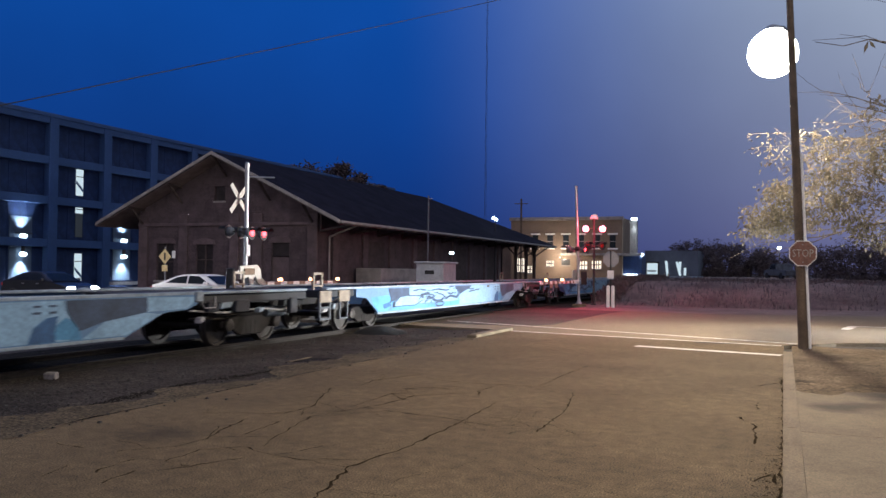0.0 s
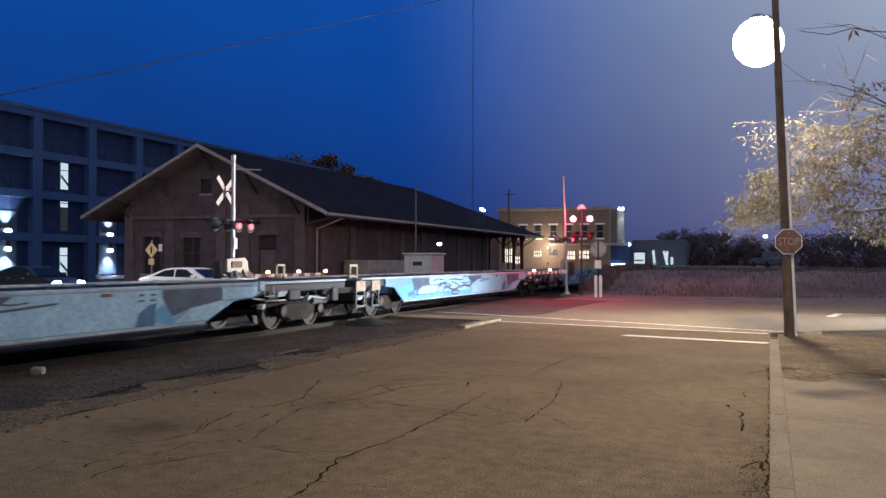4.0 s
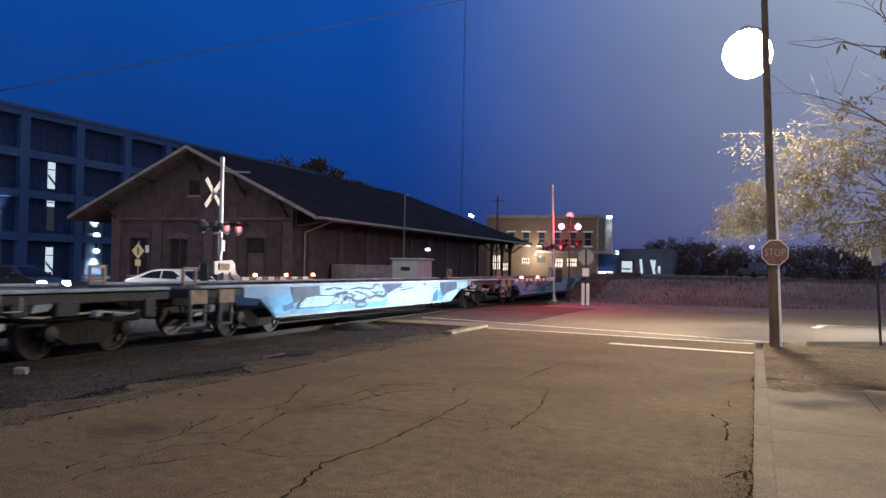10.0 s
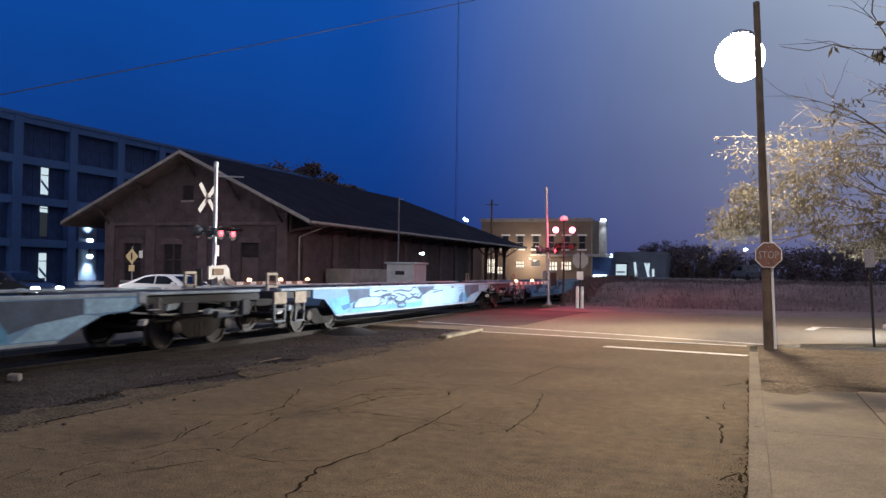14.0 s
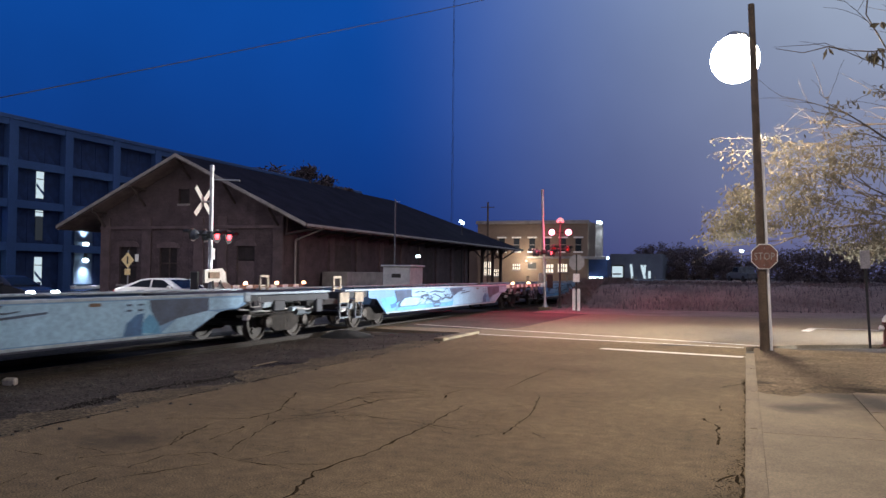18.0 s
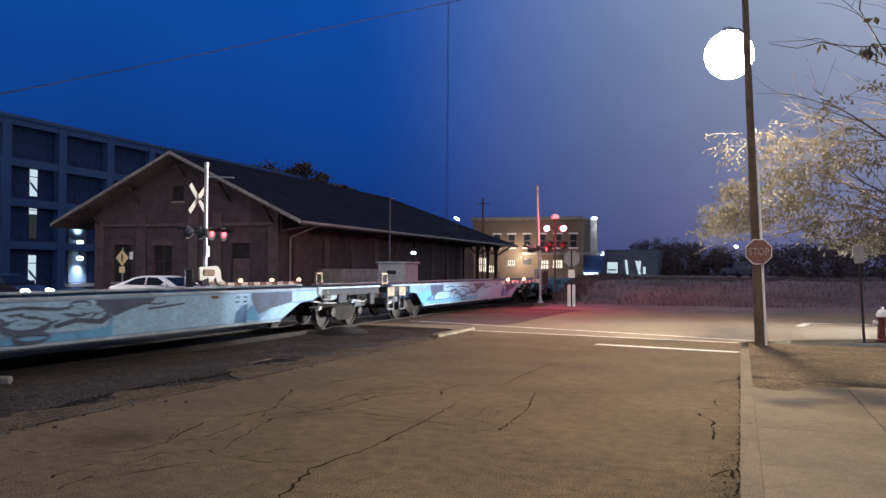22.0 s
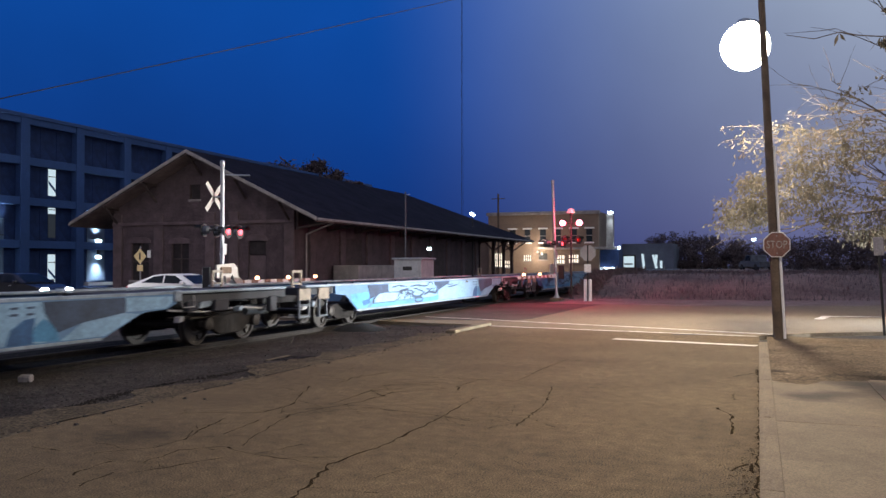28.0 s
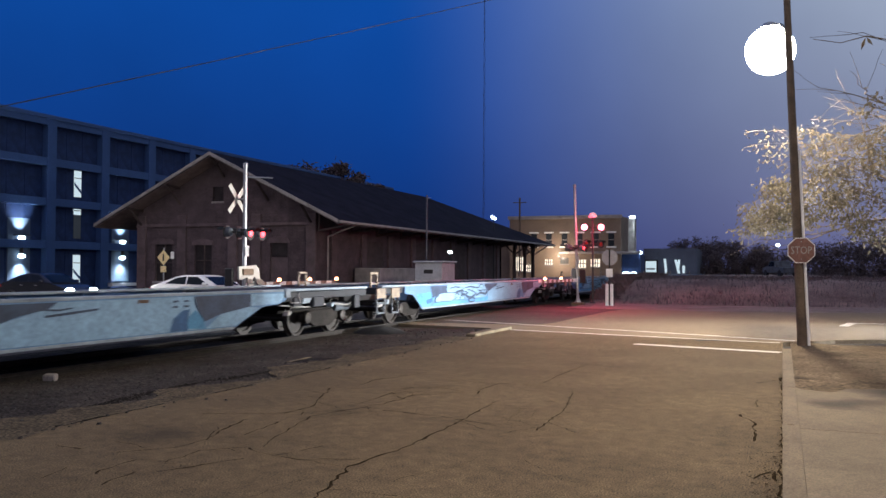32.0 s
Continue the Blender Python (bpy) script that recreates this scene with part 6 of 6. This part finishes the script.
    part("shaft", bbox(-0.45, 0.45, -0.4, 0.4, -0.1, 8.3, bevel=0.03), FASCIA, t)
    part("lamp_head", bbox(-0.2, 0.45, -0.9, -0.4, 8.3, 8.6, bevel=0.05), COLD_GLOW, t, "cold white lamp head")
    lamp("shaft_light", "SPOT", look((-17.6, 110.1, 8.2), (-17.8, 110.55, 4.0)), 420, (0.75, 0.92, 1.0), 0.2, 75, 0.8)
    s = thing("shop_building", "low blue-grey shop with lit openings", "building")
    part("wall", bbox(-17.5, -10.6, 118, 126, -0.1, 4.6), FAR_BLUE, s, "blue-grey wall")
    part("sign_window", bbox(-17.2, -15.8, 117.8, 117.99, 1.4, 2.9), WINDOW_GLOW, s, "bright shop window")
    part("window_frame", bbox(-17.4, -15.6, 117.9, 117.995, 1.2, 3.1), BLACK, s, "dark window frame")
    part("counter", bbox(-17.1, -16.0, 117.74, 117.795, 1.75, 1.95), FAR_BLUE, s, "counter behind the glass")
    for x, z0, z1, lean in ((-14.7, 1.25, 3.2, 0.2), (-13.3, 1.25, 3.1, 0.45), (-12.85, 1.9, 3.1, -0.1), (-12.25, 1.3, 2.3, 0.0)):
        part("lit_door", pr(((x - 0.15 + lean, z0), (x + 0.15 + lean, z0), (x + 0.15, z1), (x - 0.15, z1)), "y", 117.8, 117.99), WINDOW_GLOW, s, "narrow lit doorway")
    lamp("wall_lamp_light", "POINT", pose(-16.7, 109.2, 3.9), 500, (0.7, 0.88, 1.0), 0.2)
    part("wall_lamp", bbox(-16.95, -16.55, 110.1, 110.49, 3.7, 4.1, bevel=0.1), COLD_GLOW, b, "cold wall lamp")


far_building()
def roof_lamp():
    r = thing("roof_lamp", "cold floodlight over the depot roof", "lamp", pose(-22.4, 68.0, -0.18))
    part("pole", rods(((0, 0, -0.1), (0, 0, 6.1), 0.05)), BLACK, r)
    lamp("roof_light", "SPOT", look((-22.4, 67.8, 6.05), (-21.8, 75.0, 4.4)), 600, (0.8, 0.92, 1.0), 0.15, 90, 0.6)
    part("lamp_head", bbox(-0.26, 0.22, -0.12, 0.12, -0.10, 0.10, bevel=0.05, m=pose(0, 0, 6.15, 0, 30, 0)), COLD_GLOW, r, "glowing flood lamp head")


roof_lamp()

# masts, wires
tower = thing("radio_mast", "tall thin lattice radio mast against the sky", "mast", pose(-51.4, 150, 0))
bm = bmesh.new()
for k in range(3):
    a = k * 2.094
    rod(bm, (0.22 * math.cos(a), 0.22 * math.sin(a), 0), (0.08 * math.cos(a), 0.08 * math.sin(a), 62), 0.02, seg=5)
for j in range(40):
    a, b = (j % 3) * 2.094, ((j + 1) % 3) * 2.094
    rod(bm, (0.28 * math.cos(a), 0.28 * math.sin(a), j * 1.5), (0.26 * math.cos(b), 0.26 * math.sin(b), j * 1.5 + 1.5), 0.01, seg=4)
part("lattice", bm, BLACK, tower)
for x, y, h in ((-24.9, 84.0, 9.0),):
    p = thing("utility_pole", "thin dark utility pole behind the depot", "utility pole", pose(x, y, 0))
    part("pole_shaft", rods(((0, 0, -0.1), (0, 0, h), 0.09)), POLE_WOOD, p)
    part("cross_arm", rods(((-0.7, 0, h - 0.5), (0.7, 0, h - 0.5), 0.04)), POLE_WOOD, p)
wire = thing("overhead_wire", "thin dark overhead wire across the sky", "wire")
pts = []
a, b = Vector((-14.87, 11.5, 4.46)), Vector((-6.1, 39.0, 15.51))
for i in range(25):
    k = i / 24
    v = a.lerp(b, k)
    v.z -= 0.1 * 4 * k * (1 - k)
    pts.append(v)
part("cable", tube(pts, 0.013), BLACK, wire)

# ---- trees ----
def foliage(r, count, place, size, droop=0.4):
    vs, fs = [], []
    for k in range(count):
        c = Vector(place())
        d = Vector((r.gauss(0, 1), r.gauss(0, 1), r.gauss(0, 0.6) - droop)).normalized()
        s = d.cross(Vector((r.gauss(0, 1), r.gauss(0, 1), r.gauss(0, 1)))).normalized()
        n = d.cross(s)
        ln, w = size * r.uniform(0.6, 1.4), size * r.uniform(0.25, 0.5)
        o = len(vs)
        vs += [c, c + d * ln * 0.5 + s * w * 0.5 + n * w * 0.15, c + d * ln, c + d * ln * 0.5 - s * w * 0.5 + n * w * 0.15]
        fs.append((o, o + 1, o + 2, o + 3))
    me = bpy.data.meshes.new("leaves")
    me.from_pydata([tuple(v) for v in vs], [], fs)
    return me


def limb(bm, r, a, d, length, radius, depth, tips):
    p = Vector(a)
    d = Vector(d).normalized()
    n = 4
    for i in range(n):
        q = p + d * length / n
        rod(bm, p, q, radius * (1 - 0.6 * i / n), radius * (1 - 0.6 * (i + 1) / n), seg=6 if depth > 1 else 4)
        p = q
        d = (d + Vector((r.uniform(-1, 1), r.uniform(-1, 1), r.uniform(-0.7, 0.5))) * 0.22).normalized()
        if depth and i:
            side = (d + Vector((r.uniform(-1, 1), r.uniform(-1, 1), r.uniform(-0.7, 0.6))) * 0.9).normalized()
            limb(bm, r, p, side, length * 0.62, radius * 0.5, depth - 1, tips)
    tips.append(p)


def street_tree():
    r = random.Random(21)
    t = thing("street_tree", "street tree with thinning yellow-green autumn leaves", "tree")
    bm = bmesh.new()
    base = Vector((6.6, 22.6, -0.1))
    rod(bm, base, base + Vector((-0.2, 0, 2.4)), 0.24, 0.18, seg=12)
    tips = []
    top = base + Vector((-0.2, 0, 2.4))
    part("trunk", bm, BARK, t, smooth=True)
    bm = bmesh.new()
    for d, ln in (((-1, -0.15, 0.18), 3.6), ((-1, 0.1, 0.4), 3.4), ((-0.9, -0.1, 0.8), 3.8), ((-0.6, 0.1, 1.2), 4.2), ((0.4, 0.5, 1.2), 4.5), ((0.8, -0.4, 0.8), 4.0), ((-0.7, -0.7, 0.7), 4.6)):
        limb(bm, r, top, d, ln, 0.06, 3, tips)
    part("limb", bm, BARK, t, "bare thin twigs and limbs")
    clumps = []
    for k in range(190):
        x = r.uniform(-0.85, 6.5)
        low = 2.80 + 0.18 * math.sin(x * 1.9) - 0.13 * max(0, x)
        clumps.append((x, r.uniform(21.0, 23.6), low + 1.15 * r.random() ** 1.7, 0.16))
    for k in range(24):
        clumps.append((r.uniform(-0.2, 6.0), r.uniform(21.0, 23.6), r.uniform(3.6, 4.8), 0.2))
    clumps += [(p.x, p.y, p.z, 0.12) for p in tips if p.z < 5.4 and r.random() < 0.2 and p.z > 3.0]

    def place():
        x, y, z, s = r.choice(clumps)
        return (r.gauss(x, s), r.gauss(y, s), r.gauss(z, s * 0.7))
    # thin outer twigs with single leaves along them
    bm = bmesh.new()
    spots = []
    for k in range(26):
        p = Vector((r.uniform(1.2, 3.4), r.uniform(21.2, 23.4), r.uniform(3.4, 5.2)))
        d = Vector((-1, r.uniform(-0.25, 0.25), r.uniform(-0.25, 0.3))).normalized()
        for j in range(r.randint(5, 9)):
            q = p + d * 0.3
            rod(bm, p, q, 0.007, 0.006, seg=4)
            spots += [p.lerp(q, r.random()) + Vector((r.gauss(0, 0.06), r.gauss(0, 0.06), r.gauss(-0.03, 0.06))) for i in range(5)]
            p = q
            d = (d + Vector((r.uniform(-0.1, 0.1), r.uniform(-0.2, 0.2), r.uniform(-0.3, 0.12)))).normalized()
    part("twig", bm, BARK, t, "thin outer twigs")["kind"] = "stuff"
    loose = iter(spots)
    picks = [0] * 12000 + [1] * len(spots)

    def leaf_place(left=picks):
        return next(loose) if left.pop() else place()
    me = foliage(r, len(picks), leaf_place, 0.12, 0.9)
    me.materials.append(LEAF)
    ob = new("crown", me)
    ob.parent = t
    ob["label"] = "sparse drooping yellow-green leaves"
    t.matrix_basis = Matrix.Translation(EYE) @ Matrix.Scale(1.135, 4) @ Matrix.Translation(-Vector(EYE))


street_tree()


def sprig():
    r = random.Random(8)
    s = thing("leafy_twig", "twig with a few hanging yellow-green leaves", "twig")
    bm = bmesh.new()
    pts = [Vector((7.24, 25.6, 2.3)), Vector((6.6, 23.2, 4.3)), Vector((5.2, 20.2, 5.7)), Vector((3.6, 17.9, 6.2)), Vector((2.7, 17.9, 6.02)), Vector((2.25, 17.95, 6.0)), Vector((1.85, 18.0, 6.07)), Vector((1.5, 18.0, 6.17)), Vector((1.05, 18.0, 6.08)), Vector((0.55, 18.0, 6.2))]
    thick = (0.09, 0.06, 0.035, 0.016, 0.013, 0.012, 0.011, 0.010, 0.008, 0.006)
    for i, (p, q) in enumerate(zip(pts, pts[1:])):
        rod(bm, p, q, thick[i], thick[i + 1], seg=6)
    part("stem", bm, BARK, s, "bare bending stem")
    spots = [(r.uniform(2.15, 2.85), r.gauss(17.95, 0.06), 6.0 + r.uniform(-0.12, 0.05)) for k in range(34)] + [(1.48, 18.0, 6.15), (1.49, 18.0, 6.15), (2.42, 18.0, 6.58), (2.46, 18.0, 6.57), (2.4, 18.0, 6.55)]
    hang = iter(spots)
    me = foliage(r, len(spots), lambda: next(hang), 0.22, 2.0)
    me.materials.append(LEAF)
    ob = new("foliage", me)
    ob.parent = s
    ob["kind"] = "stuff"


sprig()


def far_tree(x, y, h, w, seed, leaves, size):
    r = random.Random(seed)
    t = thing("far_tree", "dark distant tree in silhouette", "tree", pose(x, y, -0.1), "distant trees")
    part("trunk", rod(bmesh.new(), (0, 0, 0), (0, 0, h * 0.45), 0.25, 0.15, seg=8), BARK, t)
    cl = [(r.uniform(-w, w), r.uniform(-w, w) * 0.6, h * r.uniform(0.2, 0.9), w * r.uniform(0.22, 0.42)) for k in range(22)]

    def place():
        cx, cy, cz, s = r.choice(cl)
        return (r.gauss(cx, s * 0.6), r.gauss(cy, s * 0.6), min(h, r.gauss(cz, s * 0.5)))
    me = foliage(r, leaves, place, size, 0.0)
    me.materials.append(FAR_LEAF)
    ob = new("crown", me)
    ob.parent = t


for i, (x, y, h, w) in enumerate(((-10.2, 128, 5.6, 1.6), (-8.0, 124, 5.8, 2.2), (-4.5, 124, 5.2, 2.2), (-1.5, 122, 4.6, 2.2), (-15.5, 150, 7.6, 2.4), (-12.0, 152, 6.6, 2.6), (-8.5, 150, 7.4, 3.0), (-5.0, 149, 6.2, 2.6), (0.5, 146, 6.0, 3.0), (4.5, 143, 6.5, 3.0), (9.5, 120, 6.5, 3.2), (13.0, 112, 6.5, 3.2), (17.5, 112, 6.8, 3.2), (6.0, 96, 4.6, 3.0), (11.0, 92, 5.0, 3.0), (15.5, 90, 5.5, 3.0), (21, 92, 6, 3),
                                 (-57.0, 95, 15.9, 2.0), (-54.4, 96, 16.7, 2.4), (-51.6, 95, 16.1, 2.2), (-49.2, 96, 14.9, 1.9), (-47.2, 96, 13.6, 1.7))):
    far_tree(x, y, h, w, 100 + i, 6000 if x < -40 else 3200, 0.6 if x < -40 else 0.36)

# parked pickup and lamp in the distance
pick = thing("pickup_truck", "dull grey pickup truck parked in the distance", "pickup truck", pose(-0.2, 100, 1.02, 0, 0, 116))
part("body", pr(((-2.6, 0.45), (-2.6, 1.05), (-0.6, 1.05), (-0.5, 1.75), (0.7, 1.75), (1.2, 1.15), (2.5, 1.0), (2.6, 0.45)), "y", -0.9, 0.9, 0.05), DULL_GREY, pick)
part("side_window", pr(((-0.38, 1.15), (-0.35, 1.65), (0.6, 1.65), (1.0, 1.15)), "y", -0.915, 0.915), DARK_GLASS, pick)
for x in (-1.6, 1.7):
    for s in (-1, 1):
        part("wheel", rods(((x, s * 0.7, 0.4), (x, s * 0.93, 0.4), 0.38), seg=18), RUBBER, pick)
part("windscreen", pr(((0.72, 1.70), (1.17, 1.18), (1.19, 1.20), (0.75, 1.72)), "y", -0.78, 0.78), DARK_GLASS, pick)
part("bumper", bbox(2.58, 2.68, -0.85, 0.85, 0.5, 0.7, bevel=0.03), ALU, pick, "bright bumper")
fl = thing("distant_lamp", "small white lamp on a distant pole", "lamp", pose(-0.5, 104, 1.0))
part("pole", rods(((0, 0, 0), (0, 0, 3.6), 0.05)), BLACK, fl)
lamp("distant_light", "POINT", pose(-0.5, 103.2, 4.6), 350, (1.0, 0.93, 0.88), 0.25)
part("lamp_head", bbox(-0.22, 0.22, -0.15, 0.15, 3.45, 3.75, bevel=0.08), COLD_GLOW, fl, "glowing white lamp head")
# drain grate sunk in the verge
drain = thing("drain_grate", "rusty iron drain grate sunk in the gravel", "drain grate", pose(-8.12, 14.05, -0.035, 0, 0, 3))
part("grate_frame", pr(((-0.3, -0.42), (0.3, -0.42), (0.3, 0.42), (-0.3, 0.42)), "z", -0.04, 0.004), RUST, drain)
for k in range(9):
    part("grate_bar", bbox(-0.27, 0.27, -0.38 + k * 0.09, -0.34 + k * 0.09, 0.002, 0.018, bevel=0.003), RUST, drain)
for s in (-1, 1):
    part("grate_rim", bbox(min(s * 0.3, s * 0.36), max(s * 0.3, s * 0.36), -0.44, 0.44, -0.04, 0.022, bevel=0.006), KERB_STONE, drain, "pale concrete rim")
for x, y, a in ((-10.37, 20.98, 20), (-10.08, 21.17, -35)):
    sc = thing("paper_scrap", "small white paper scrap on the ballast", "litter", pose(x, y, -0.08, 0, 0, a), "paper scraps")
    bm = bbox(-0.07, 0.07, -0.04, 0.04, 0.0, 0.03, bevel=0.008)
    for v in bm.verts:
        v.co.z += 0.025 * math.sin(v.co.x * 40)
    part("sheet", bm, WHITE_PAINT, sc)
# white paper scrap on the ballast
scrap = thing("cardboard_scrap", "pale crumpled cardboard scrap on the gravel", "litter", pose(-10.6, 10.2, -0.085, 0, 0, 20))
part("carton", bbox(-0.10, 0.10, -0.07, 0.07, 0.0, 0.11, bevel=0.02, m=pose(0, 0, 0, 8, 0, 0)), FASCIA, scrap)
# dark mound of spilled ballast
def heap():
    bm = bmesh.new()
    rings = []
    for j in range(7):
        k = j / 6
        rings.append([bm.verts.new(((1 - k) * 0.85 * math.cos(a) * (1 + 0.25 * noise.noise((math.cos(a) * 2, math.sin(a) * 2, j * 0.3))), (1 - k) * 0.55 * math.sin(a), 0.20 * k * (2 - k) + 0.03 * noise.noise((math.cos(a) * 3, k * 4, math.sin(a) * 3)))) for a in [i * 0.2618 for i in range(24)]])
    for p, q in zip(rings, rings[1:]):
        for i in range(24):
            bm.faces.new((p[i], p[(i + 1) % 24], q[(i + 1) % 24], q[i]))
    bmesh.ops.remove_doubles(bm, verts=bm.verts, dist=0.002)
    h = thing("dark_heap", "dark tarry heap of dirt beside the rails", "dirt heap", pose(-10.3, 21.3, -0.085))
    part("mound", bm, TARRY, h, smooth=True)


heap()



def motions():
    for car, y in train:
        rows = []
        for t, g in zip(PASSES, GONE):
            rows.append((t, pose(TX, y + g - GONE[0], RAIL_TOP)))
        walk(car, rows)
    # the wheels roll on the rails, a full turn every 2.64 m
    def gone(t):
        return float(np.interp(t, PASSES, GONE))
    times = [i / 15 for i in range(481)]
    for car, y in train:
        for truck in car.children:
            if not truck.name.startswith("truck"):
                continue
            for w in truck.children:
                if w.name.startswith("wheelset"):
                    x0, y0, z0 = w.location
                    walk(w, [(t, pose(x0, y0, z0, -math.degrees((gone(t) - GONE[0]) / 0.42))) for t in times])


motions()
